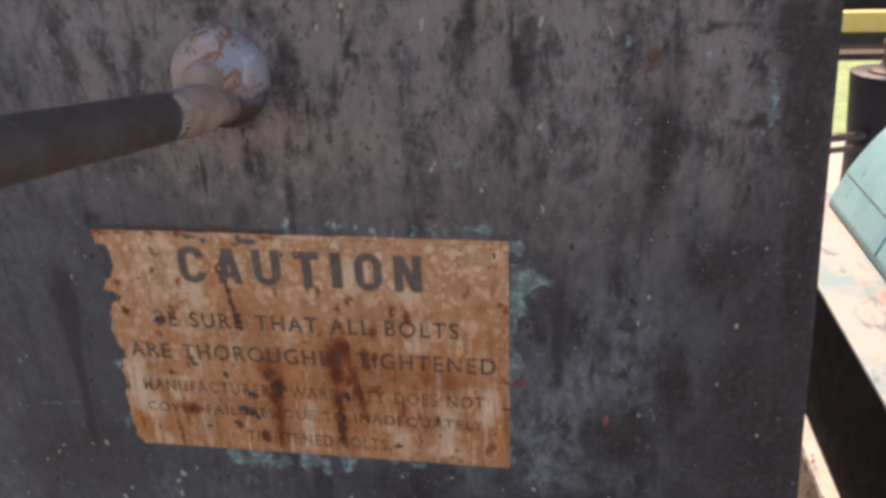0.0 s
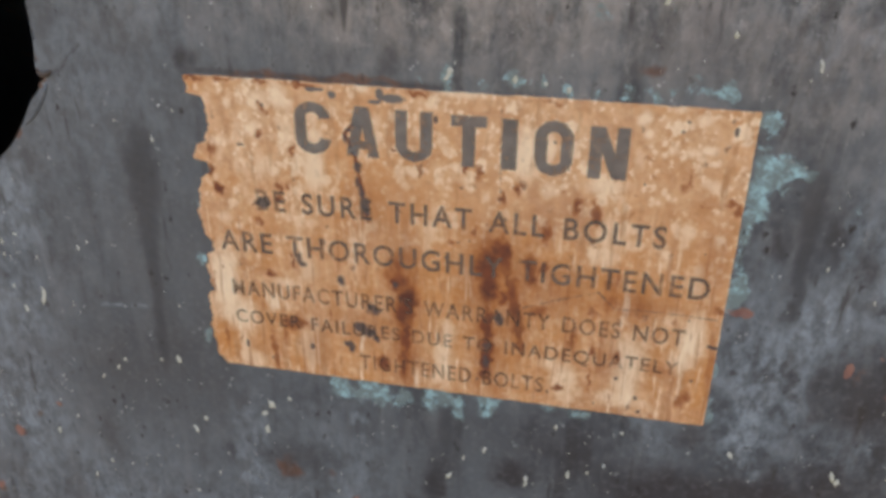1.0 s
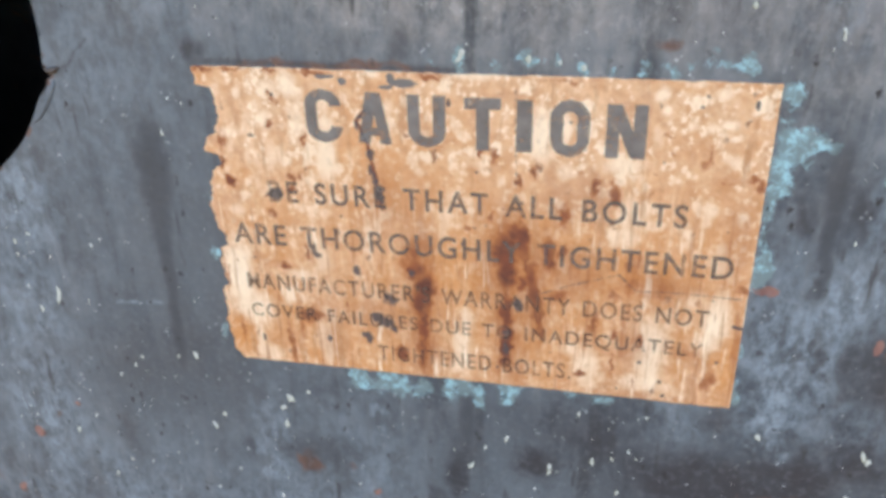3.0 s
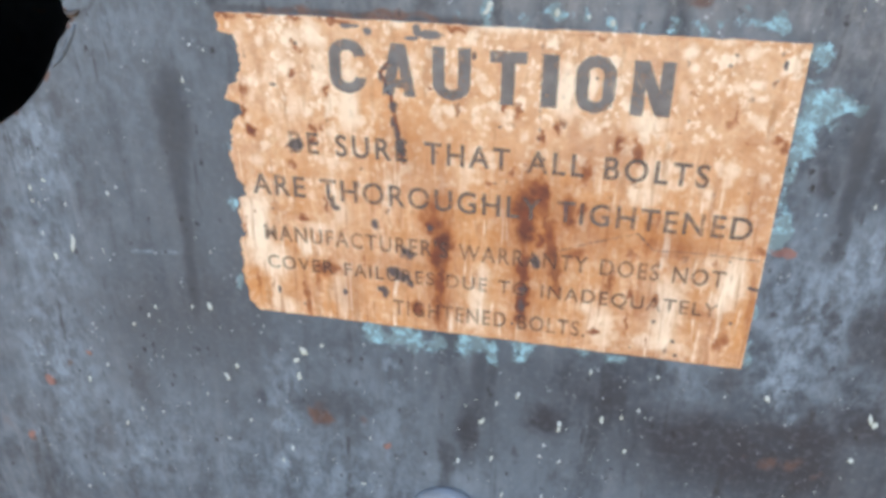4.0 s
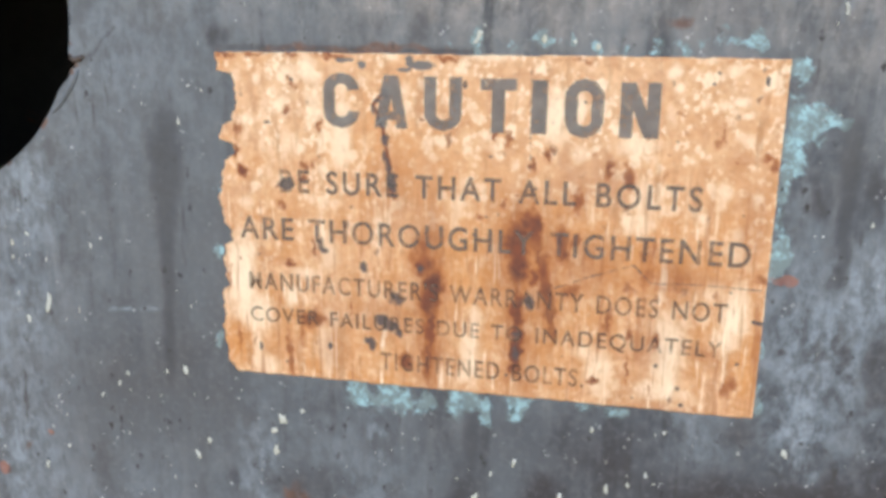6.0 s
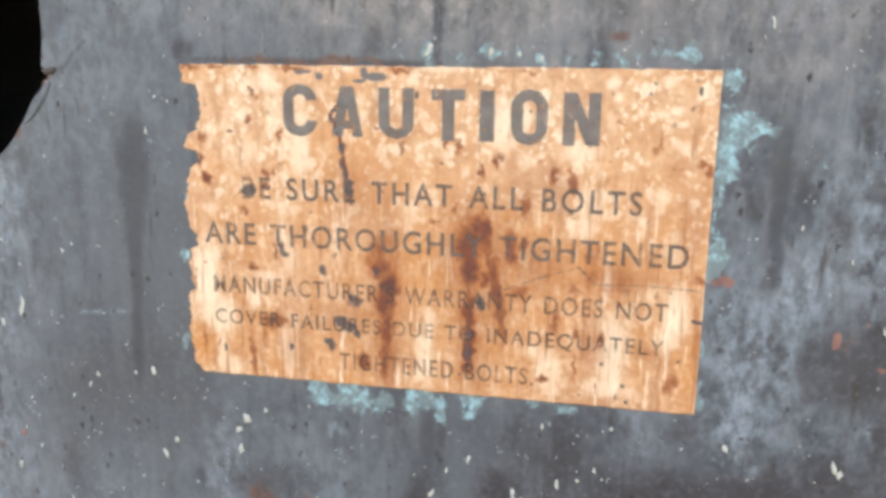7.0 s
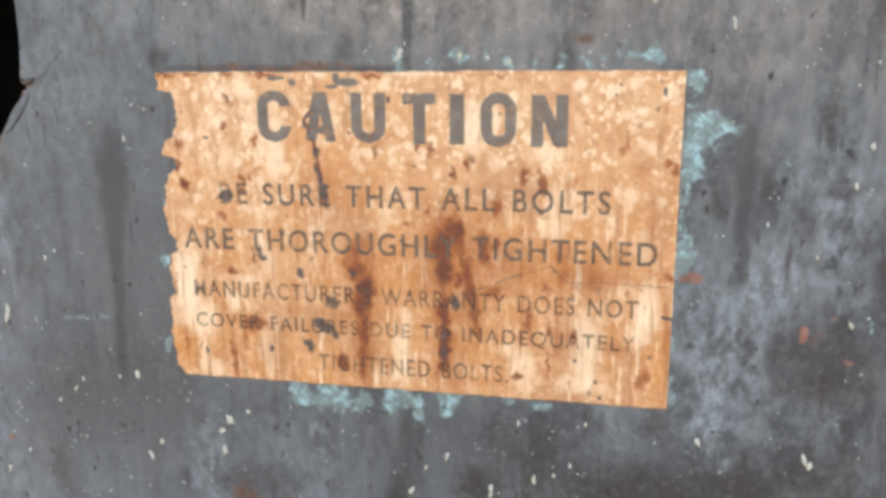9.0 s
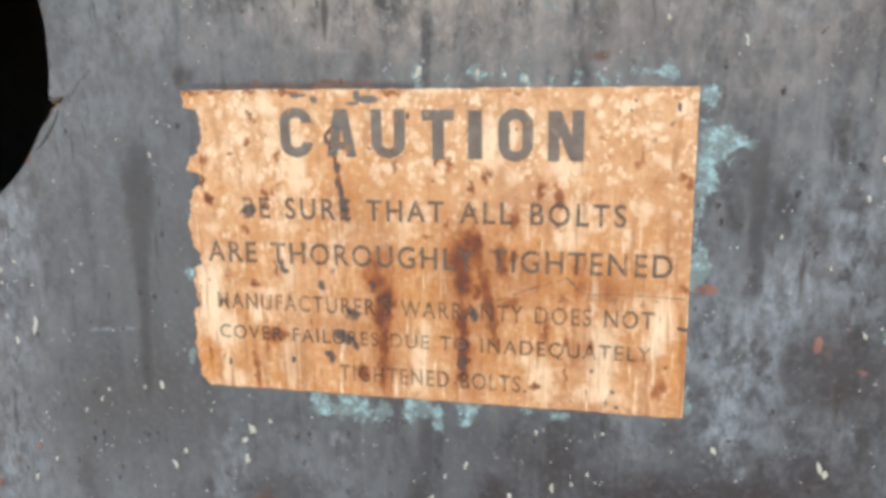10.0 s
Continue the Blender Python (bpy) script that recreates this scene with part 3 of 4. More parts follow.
# broad darker stretches; past x 200 a weaker sheen is put into the colour
DUSK = [(-170, -88, 50, 32, 0.85), (160, 104, 55, 16, 0.5), (100, 106, 40, 14, 0.5), (262, -70, 80, 110, 0.8), (-230, 100, 60, 120, 0.3), (215, -80, 60, 60, 0.5), (120, -130, 90, 30, 0.7), (275, 40, 36, 120, 0.8), (-160, 20, 50, 70, 0.4), (20, -110, 60, 20, 0.5)]
PALE_WASH = [(252, 182, 12, 24, 0.9), (228, 192, 7, 14, 0.7), (-110, 195, 60, 30, 0.6), (-20, 175, 40, 25, 0.5), (230, 150, 24, 10, 0.6)]
PALE_WASH += [
    (148, -75, 9, 22, 0.9), (150, -98, 8, 10, 0.7), (98, -94, 3, 10, 0.8), (225, 186, 3.5, 9, 1.0), (246, 182, 6, 14, 0.95), (250, 154, 9, 12, 0.9), (166, 180, 18, 16, 0.8), (167, 155, 22, 14, 0.6),
    (155, -45, 26, 40, 0.8), (168, -18, 22, 22, 0.9), (100, -92, 14, 22, 0.5), (-258, -120, 24, 40, 0.5), (-238, 8, 18, 28, 0.75), (-250, -60, 22, 40, 0.5), (-114, -145, 9, 40, 0.6), (192, -92, 24, 20, 0.55),
    (70, 160, 40, 40, 0.35), (250, 175, 14, 22, 0.6), (160, 140, 40, 36, 0.35), (230, 110, 26, 40, 0.3), (-150, 130, 40, 50, 0.35), (-60, -150, 24, 40, 0.35), (-190, 70, 50, 50, 0.3),
]
PALE_WASH += [(-205, -185, 60, 40, 0.25), (-90, -195, 80, 36, 0.4), (-262, -134, 24, 43, 0.6), (-249, 4, 9, 13, 0.75), (-261, -162, 5, 12, 0.6), (-123, -164, 3, 28, 0.7), (-123, -196, 4, 15, 0.8), (-51, -108, 3.2, 16, 0.6), (99, -90, 3.1, 12, 0.9), (145, -71, 12, 26, 0.85), (149, -101, 7, 9, 0.95), (168, -24, 8.5, 14, 0.9)]
PALE_WASH += [(-235, -195, 60, 36, 0.45), (195, 10, 22, 36, 0.7), (205, -20, 16, 20, 0.5), (228, 180, 4, 10, 0.8), (214, 200, 16, 8, 0.8), (245, 178, 5.8, 15, 1.0), (249, 157, 9.4, 4.3, 0.9), (158, 194, 17, 14, 0.6), (146, 110, 9, 20, 0.45), (259, 136, 11, 12, 0.5), (164, 116, 12, 13, 0.5), (265, 174, 2.1, 11, 0.7), (87, 200, 6, 8.5, 0.6)]
RUST = [(-92, -144, 8, 7, 0.7), (-74, -146, 13, 10, 0.42), (83, 92, 6, 4, 0.8), (154, -134, 22, 6, 0.42), (178, -139, 12, 5, 0.5), (128, -148, 14, 12, 0.4), (125, -142, 20, 10, 0.35), (192, -43, 4, 10, 0.42), (-255, -137, 4, 4, 0.7), (-60, 82, 60, 2.5, 0.75), (-300, -180, 30, 20, 0.4), (40, 112, 5, 5, 0.4)]
TAN_WASH = [(207, 194, 16, 9, 1.0), (215, 205, 38, 20, 0.9), (-80, 190, 60, 40, 0.45), (-10, 150, 60, 45, 0.75), (40, 190, 70, 40, 0.65), (60, 130, 60, 40, 0.5), (210, 195, 46, 26, 0.75), (160, 120, 60, 40, 0.4), (246, 176, 20, 34, 0.9), (0, 110, 40, 20, 0.5), (150, 200, 60, 30, 0.5)]


RUST += [(-94, -149, 9, 8, 0.9), (-54, -165, 1.7, 2.2, 1.0), (158, -136, 29, 7, 0.42), (182, -141, 7, 6.7, 0.45), (-273, -153, 4.4, 3.8, 1.0), (-299, -203, 3.3, 3.8, 0.9), (-239, -127, 2.1, 1.8, 1.0), (201, 180, 9.5, 8.5, 0.7)]
TAN_WASH += [(222, 200, 16, 10, 1.0), (226, 175, 10, 14, 0.9), (60, 210, 70, 30, 0.8), (150, 212, 70, 28, 0.9), (235, 205, 30, 22, 1.0), (-50, 200, 60, 34, 0.7), (160, 165, 40, 24, 0.5), (199, 201, 16, 8, 0.9), (219, 179, 11, 14, 0.6), (208, 168, 11, 6, 0.7), (26, 156, 19, 10, 0.7), (-25, 137, 23, 10, 0.6), (47, 141, 16, 20, 0.65), (69, 195, 18, 14, 0.5), (-9, 202, 19, 9, 0.8)]
TEAL += [(260, 157, 1.3, 6, 1.0), (225, 182, 1.3, 3.3, 0.8), (188, 188, 3.8, 7, 0.3), (131, 76, 4, 4, 1.0), (137, 54, 8, 7, 1.0), (134, 40, 5, 7, 0.8)]


def plain_wall(parent, name, lo, hi):
    part(name, box(bmesh.new(), lo, hi, 0.003), DARK_STEEL, parent, "dark steel wall of the housing")


housing = new("machine_housing")
tagged(housing, "dark weathered grey-blue steel machine housing with torn round hole", "machine")
front_plate(housing)
rim_bm = bmesh.new()
ring = []
for k in range(420):
    a = -math.pi + 2 * math.pi * k / 420
    r = float(hole_radius(np.array(a)))
    ring.append([rim_bm.verts.new((HOLE[0] + (r + g) * math.cos(a), y, HOLE[1] + (r + g) * math.sin(a))) for g, y in ((0.0004, -0.0003), (-0.0003, 0.001), (-0.0002, 0.0045), (0.002, 0.005))])
for p, q in zip(ring, ring[1:] + ring[:1]):
    for k in range(3):
        rim_bm.faces.new((p[k], p[k + 1], q[k + 1], q[k]))
part("hole_rim", rim_bm, RUSTY, housing, "rusty torn rim of the hole", True)
for name, lo, hi in (("left_plate", (LEFT - 0.006, 0.0, 0), (LEFT, BACK + 0.006, TOP)), ("back_plate", (LEFT, BACK, 0), (0.37, BACK + 0.006, TOP)), ("roof_plate", (LEFT - 0.02, -0.02, TOP), (0.28, BACK + 0.02, TOP + 0.008))):
    plain_wall(housing, name, lo, hi)
side_bm = bmesh.new()
corners = [(right_edge(z) - s, y, z) for s in (0, 0.006) for y, z in ((0.004, 0), (BACK, 0), (BACK, TOP), (0.004, TOP))]
vs = [side_bm.verts.new(c) for c in corners]
for f in ((0, 1, 2, 3), (7, 6, 5, 4), (0, 4, 5, 1), (1, 5, 6, 2), (2, 6, 7, 3), (3, 7, 4, 0)):
    side_bm.faces.new([vs[k] for k in f])
part("right_plate", side_bm, DARK_STEEL, housing)


lip = [(-0.2006, 1.0905), (-0.2030, 1.0865), (-0.2062, 1.0815), (-0.2098, 1.0765), (-0.2140, 1.0718), (-0.2175, 1.0690)]
part("torn_lip", tube(bmesh.new(), [(x, -0.0004, z) for x, z in lip], 1, 8, True, [0.0006, 0.0012, 0.0014, 0.0012, 0.0009, 0.0004], 0.2), PLATE, housing, "thin lip of plate bent along the rim", True)
part("torn_tip", tube(bmesh.new(), [(-0.2045, -0.0006, 1.0965), (-0.2020, -0.0012, 1.0952), (-0.1990, -0.0008, 1.0958), (-0.1968, -0.0002, 1.0972)], 1, 8, True, [0.0005, 0.0014, 0.0015, 0.0004], 0.3), RUSTY, housing, "rusty bent tip at the nick", True)

# ---- the sign ----
sign = new("caution_sign")
tagged(sign, "rust-stained orange caution sign with ragged edge on plate", "sign")
# its left edge: height and inset in mm
TORN = [(80, -127), (71.5, -128), (70, -119.5), (60, -118.5), (48, -120.5), (46, -125), (39, -127.5), (37.5, -120), (33, -119.5), (29, -124), (22, -127.5), (8, -129), (-2, -127), (-6, -123.5), (-11, -124), (-13, -128.5), (-26, -128), (-34, -126), (-36, -129), (-64, -130), (-74, -128.5), (-80, -124)]
SPOT_DARK = [(-90, 68, 1, 1, 0.8), (-94, 19, 4, 3, 1), (-78, -10, 2, 3, 0.8), (-76, -13, 2, 2, 0.8), (-128, -17, 1, 4, 0.7), (-111, -65, 1, 2, 0.9), (-74, -62, 1, 2, 0.9), (-49, 59, 2, 1, 0.8), (-45, 63, 3, 3, 0.7), (-47, 51, 3, 5, 0.55), (-51, 55, 1, 3, 0.6), (-45, 41, 2, 3, 0.7), (-46, 34, 1, 3, 0.8), (-44, 29, 2, 4, 0.8), (-42, 22, 2, 4, 1), (-41, 18, 1, 1, 1), (-8, 67, 1, 2, 0.8), (-12, 59, 2, 6, 0.6)]
SPOT_DARK += [(-56, -20, 2, 3, 0.9), (-40, -35, 4, 4, 0.7), (-47, -46, 4, 3, 0.8), (-43, -49, 4, 3, 0.8), (-39, -52, 2, 2, 0.8), (-54, -57, 3, 2, 0.8), (-52, -60, 2, 3, 0.8), (24, -32, 2, 4, 0.95), (18, -48, 3, 3, 0.6), (18, -58, 2, 5, 0.7), (83, -58, 1, 1, 0.9), (93, -68, 1, 1, 0.8), (95, -76, 1, 1, 0.8), (119, 71, 1, 2, 0.85), (117, 75, 1, 1, 0.6), (98, 69, 1, 1, 0.7), (81, 69, 1, 2, 0.5), (125, -34, 3, 1, 0.95)]
SPOT_DARK += [(118, -54, 1, 1, 0.6), (112, -21, 1, 1, 0.6), (-28, -19, 2, 2, 0.6)]
SPOT_BROWN = [(-93, 53, 1, 2, 0.6), (-77, 47, 1, 3, 0.8), (-119, 34, 1, 3, 0.9), (-116, 24, 2, 2, 1), (-84, 28, 2, 2, 0.7), (-81, -12, 1, 3, 0.8), (-94, -21, 2, 2, 0.8), (-97, 8, 2, 2, 0.6), (-100, 17, 1, 1, 0.6), (-27, 52, 1, 1, 0.7), (6, 45, 1, 3, 0.8), (-28, -19, 2, 3, 1), (-83, -48, 6, 4, 0.7), (-35, -66, 3, 4, 0.6), (56, -68, 1, 2, 0.8), (81, -69, 1, 3, 0.5), (85, 56, 2, 1, 0.37), (103, 49, 1, 3, 0.43)]
SPOT_BROWN += [(101, 44, 2, 3, 0.43), (122, 39, 3, 2, 0.5), (125, 36, 2, 2, 0.56), (109, 36, 1, 1, 0.37), (122, 17, 1, 1, 0.37), (81, 30, 1, 2, 0.43), (123, -13, 2, 2, 0.56), (114, -65, 2, 6, 0.5), (-23, -33, 4, 7, 0.8), (-25, -22, 3, 8, 0.5), (-24, -50, 2.4, 9, 0.6), (-25, -66, 2, 10, 0.55), (-31, -13, 2.5, 7, 0.4), (16, -6, 3, 9, 0.7), (18, -17, 2.6, 10, 0.7), (25, 4, 3, 7, 0.9), (28, -10, 1.6, 10, 0.7), (31, -25, 2, 10, 0.7)]
SPOT_BROWN += [(18, -35, 2, 9, 0.7), (19, -53, 2, 13, 0.95), (38, -3, 3, 9, 0.55), (40, -9, 1, 6, 0.65), (35, -40, 1, 9, 0.7), (44, 16, 2, 4, 0.65), (57, 32, 2, 5, 0.75), (65, 28, 3, 4, 0.65), (78, -5, 2, 7, 0.43), (76, -18, 2, 6, 0.37), (30, 38, 2, 3, 0.7), (23, 32, 1, 3, 0.6), (43, -25, 4, 4, 0.5), (69, -22, 2, 4, 0.5), (84, -21, 9, 1.6, 0.19), (60, -38, 2, 5, 0.6), (70, -61, 1, 6, 0.6), (-89, -54, 2, 14, 0.5)]
SPOT_BROWN += [(-95, -69, 2, 10, 0.5), (104, -50, 6, 4, 0.31), (125, -50, 3, 6, 0.28), (126, -41, 2, 4, 0.31), (10, 14, 1, 3, 0.5), (51, 38, 1, 1, 0.5), (82, 39, 1, 1, 0.37), (88, 49, 1, 1, 0.31), (-67, 78, 4, 1, 0.7), (-73, 81, 4, 0, 0.7)]
SPOT_BROWN += [(-27, -9, 2, 6, 0.6), (-26, -17, 3.4, 6, 0.7), (-22, -26, 5, 6, 0.95), (-25, -36, 2.8, 8, 0.8), (-23, -49, 1.8, 9, 0.85), (-24, -63, 1.6, 10, 0.65), (21, 6, 2.4, 5, 0.75), (17, -3, 4.6, 8, 1), (18, -16, 4.2, 8, 0.95), (26, -20, 2.4, 4, 0.85), (18, -36, 1.9, 10, 0.95), (17, -58, 1.5, 10, 0.9)]
SPOT_BROWN += [(26, 0, 2.4, 8, 0.7), (30, -15, 2, 9, 0.8), (33, -36, 1.4, 10, 0.7), (39, -8, 2.2, 3, 0.8), (43, -2, 1.6, 3.5, 0.6), (75, -5, 2.4, 6, 0.43), (77, -15, 1.6, 5, 0.43), (85, -21, 6, 1.5, 0.25), (124, -14, 3, 2, 0.56), (116, -64, 2.2, 6, 0.5), (55, -68, 2, 2.5, 0.6), (56, 32, 1.8, 5, 0.4), (44, 22, 1.8, 3, 0.4), (64, 34, 0.9, 3.4, 0.45), (112, 37, 2, 2, 0.37), (12, 44, 1.4, 3.2, 0.6), (-85, 21, 2, 1.5, 0.8)]
SPOT_BROWN += [(-122, 79, 5, 1.4, 0.6), (-108, 79.5, 6, 1, 0.5), (-90, 79, 5, 1, 0.5), (-70, 79, 6, 1.2, 0.6), (-15, 78, 6, 0.9, 0.45), (40, 78, 8, 0.8, 0.4), (-126, -30, 1.2, 6, 0.5), (-122, -60, 1.2, 7, 0.5), (-118, 45, 1.5, 5, 0.5)]
SPOT_PALE = [(-83, 73, 4, 6, 0.9), (-108, 68, 2, 3, 0.9), (-92, 71, 6, 4, 0.6), (-114, 49, 7, 3, 0.7), (-97, 54, 11, 8, 0.5), (-79, 55, 6, 13, 0.6), (-66, 66, 3, 6, 0.8), (-66, 55, 4, 3, 0.9), (-66, 40, 5, 13, 1), (-106, 36, 17, 11, 0.4), (-92, 36, 8, 8, 0.6), (33, 54, 6, 12, 1), (43, 55, 2, 8, 0.85), (26, 51, 1, 10, 0.6), (5, 40, 5, 5, 0.7), (1, 79, 12, 2, 0.7), (81, 74, 3, 3, 0.85), (84, 67, 2, 2, 0.85)]
SPOT_PALE += [(109, 62, 3, 2, 0.95), (106, 75, 3, 3, 0.75), (96, 62, 3, 3, 0.6), (123, 70, 3, 3, 0.85), (112, 56, 2, 1, 0.9), (116, 46, 4, 3, 0.75), (87, 44, 2, 1, 0.8), (69, 42, 10, 5, 0.85), (74, 19, 7, 11, 0.75), (72, 8, 5, 7, 0.85), (66, 8, 3, 6, 0.95), (106, 24, 3, 3, 0.9), (98, 12, 3, 3, 0.9), (113, 5, 3, 3, 0.7), (120, 22, 2, 2, 0.9), (113, -3, 3, 5, 0.85), (-120, -28, 8, 20, 1), (-108, 5, 2, 2, 0.8)]
SPOT_PALE += [(-116, 9, 4, 3, 0.6), (-116, -47, 11, 10, 0.9), (-113, -64, 3, 9, 0.95), (-110, -74, 8, 6, 0.85), (-94, -38, 3, 5, 0.85), (-78, -60, 4, 13, 0.75), (-76, -73, 4, 7, 0.75), (-75, -46, 3, 5, 0.7), (-4, -57, 5, 17, 0.8), (-2, -44, 4, 8, 0.85), (-7, -71, 4, 4, 0.75), (57, -63, 6, 11, 1), (51, -54, 7, 4, 0.75), (87, -52, 7, 19, 0.95), (84, -69, 10, 6, 0.85), (115, -30, 6, 14, 1), (106, -22, 10, 6, 0.65), (113, -43, 6, 6, 0.85)]
SPOT_PALE += [(93, -33, 3, 6, 0.55), (-35, -32, 2, 6, 0.5), (-74, -14, 4, 9, 0.75), (-87, -25, 8, 3, 0.65), (-24, 8, 3, 2, 0.7), (-13, 9, 7, 6, 0.5), (44, 38, 7, 4, 0.55), (-23, 42, 5, 2, 0.6), (-19, 52, 2, 3, 0.7), (-42, 79, 3, 2, 1), (-33, 53, 4, 8, 0.4), (50, 48, 1, 1, 0.6), (-35, 65, 2, 5, 0.5), (90, 72, 5, 5, 0.4), (96, 79, 4, 2, 0.6), (124, 76, 2, 2, 0.6), (82, 55, 3, 5, 0.5)]
SPOT_ORANGE = [(-123, -65, 9, 11, 1), (-57, 37, 7, 12, 0.85), (-35, 36, 7, 11, 0.7), (-116, 29, 9, 6, 0.75), (25, -16, 3, 9, 1), (36, 10, 7, 8, 0.7), (54, 6, 9, 11, 0.65), (-52, -77, 24, 3, 0.8), (-79, -73, 19, 5, 0.6), (-45, -56, 12, 8, 0.55), (49, -35, 10, 9, 0.75), (3, -16, 8, 18, 0.5), (60, -13, 15, 7, 0.65), (103, 14, 14, 8, 0.5), (-124, 74, 4, 3, 0.8), (-120, 36, 5, 4, 0.95), (122, -60, 5, 13, 0.8), (117, 43, 4, 10, 0.5)]
SPOT_ORANGE += [(120, 53, 3, 15, 0.5), (29, -53, 8, 13, 0.55), (-68, 61, 7, 13, 0.3), (-61, 61, 4, 12, 0.4), (93, -18, 10, 6, 0.5), (-24, -9, 11, 12, 0.3), (8, 22, 10, 9, 0.3)]
SPOT_ORANGE += [(-54, 34, 5, 24, 1.0), (-36, 34, 7, 18, 1.0), (-46, 52, 6, 14, 0.9), (-44, 42, 9, 16, 0.9), (22, -10, 13, 26, 0.95), (-25, -24, 13, 22, 0.8), (48, 4, 16, 12, 0.7), (80, -12, 18, 12, 0.75), (30, -45, 16, 22, 0.7), (-5, 55, 8, 10, 0.5), (20, -25, 45, 40, 0.6), (-25, 30, 50, 25, 0.5), (75, -8, 45, 20, 0.7), (-60, -60, 40, 18, 0.5), (95, 30, 30, 30, 0.4)]
# broad rusty runs through the lower lines
RUST_WASH = [(17, 2, 6, 12, 1.0), (15, -14, 5, 14, 1.0), (18, -50, 3, 22, 0.9), (31, -12, 3, 18, 0.8), (16, -8, 9, 20, 1.0), (20, -45, 7, 30, 0.8), (30, -20, 8, 26, 0.7), (-25, -25, 7, 34, 0.9), (-24, -62, 6, 20, 0.7), (47, -14, 16, 12, 0.6), (86, -16, 14, 6, 0.7), (43, 20, 5, 10, 0.6), (56, 28, 6, 8, 0.6), (-72, -58, 6, 18, 0.5), (-45, -45, 14, 8, 0.5), (-40, 20, 9, 14, 0.5), (120, 10, 5, 16, 0.4), (80, -48, 6, 10, 0.4)]
BARE = [(-56, 75, 2, 2, 0.95), (-64, 77, 5, 1, 0.75), (-28, 75, 6, 2, 1), (-34, 77, 2, 3, 0.9), (-36, 73, 3, 1, 0.9), (-45, 60, 1, 3, 0.55)]


grain = random.Random(21)
SPOT_BROWN += [(grain.uniform(-120, 124), grain.uniform(-76, 76), grain.uniform(0.5, 1.3), grain.uniform(0.8, 3.6), grain.uniform(0.4, 0.7)) for _ in range(16)]
SPOT_DARK += [(grain.uniform(-120, 124), grain.uniform(-76, 76), grain.uniform(0.4, 0.9), grain.uniform(0.4, 1.1), grain.uniform(0.5, 0.9)) for _ in range(30)]


def sign_plate(parent):
    u, v = np.meshgrid(np.linspace(0, 1, 430), np.linspace(0, 1, 272))
    z = SIGN_Z + 0.080 - 0.1595 * v
    rag = np.array(TORN)[::-1]
    left = np.interp((z - SIGN_Z) * 1000, rag[:, 0], rag[:, 1]) / 1000
    left = left + 0.0032 * (fractal(11, z * 160, z * 0 + 2.5) - 0.5) + 0.0034 * (fractal(12, z * 480, z * 0 + 4.5) - 0.5)
    right = 0.127 + 0.0005 * (fractal(13, z * 200, z * 0 + 1.5) - 0.5)
    x = left + (right - left) * u
    # the top and bottom edges wander a little
    z = z + 0.0014 * (fractal(14, x * 130, x * 0 + 7.5) - 0.5) * np.exp(-v / 0.012) + 0.0012 * (fractal(15, x * 150, x * 0 + 3.5) - 0.5) * np.exp(-(1 - v) / 0.012)
    lift = np.exp(-(x - left) / 0.003) * fractal(16, z * 90 + 5, x * 10) + np.exp(-v / 0.01) * fractal(17, x * 70 + 30, v) * 0.7
    y = -0.0007 - 0.00022 * (fractal(18, x * 120, z * 120) - 0.5) - 0.0008 * lift
    masks = {
        "dark": np.maximum(stains(x, z, SPOT_DARK, 0.12, 260, firm=4.5), 0.62 * np.maximum(line_mask(x, z, CREASE, 0.45), line_mask(x, z, [(21, 75), (21.5, 50), (22, 28)], 0.35))),
        "brown": np.maximum(1.05 * stains(x, z, SPOT_BROWN, 0.45, 330, firm=2.8), 0.85 * line_mask(x + 0.0016 * (fractal(19, x * 300, z * 300) - 0.5), z, STAR_CRACK, 0.9)),
        "pale": stains(x, z, SPOT_PALE, 0.2, 240, firm=3.0),
        "orange": np.clip(1.1 * stains(x, z, SPOT_ORANGE, 0.8, 160), 0, 1),
        "wash": np.clip(1.3 * stains(x, z, RUST_WASH, 0.6, 240), 0, 1),
        "bare": stains(x, z, BARE, 0.12, 260, firm=4.0),
        "spotty": 0.35 + 0.65 * np.clip((z - SIGN_Z + 0.01) / 0.05, 0, 1),
    }
    rows, cols = x.shape
    n = np.arange(rows * cols).reshape(rows, cols)
    quads = np.stack([n[:-1, :-1], n[1:, :-1], n[1:, 1:], n[:-1, 1:]], -1).reshape(-1, 4)
    # a turned-back border gives the sheet its thickness
    border = np.concatenate([n[0], n[1:, -1], n[-1, -2::-1], n[-2:0:-1, 0]])
    verts = np.stack([x, y, z], -1).reshape(-1, 3)
    back = verts[border].copy()
    back[:, 1] = 0.0002
    m = len(border)
    b = np.arange(m) + rows * cols
    skirt = np.stack([border, np.roll(border, -1), np.roll(b, -1), b], -1)
    masks = {k: np.concatenate([f.ravel(), f.ravel()[border]]) for k, f in masks.items()}
    return sheet_mesh("sheet", np.concatenate([verts, back]).tolist(), quads.tolist() + skirt.tolist(), SHEET, masks, parent, "rusted orange sheet with bleached spots")


STAR_CRACK = [(-41, 69), (-51, 57), (-46, 46), (-45, 38), (-43, 31), (-43, 23), (-41, 14)]
CREASE = [(33, -25), (50, -18), (70, -11), (78, -19), (100, -18), (125, -19)]
sign_plate(sign)


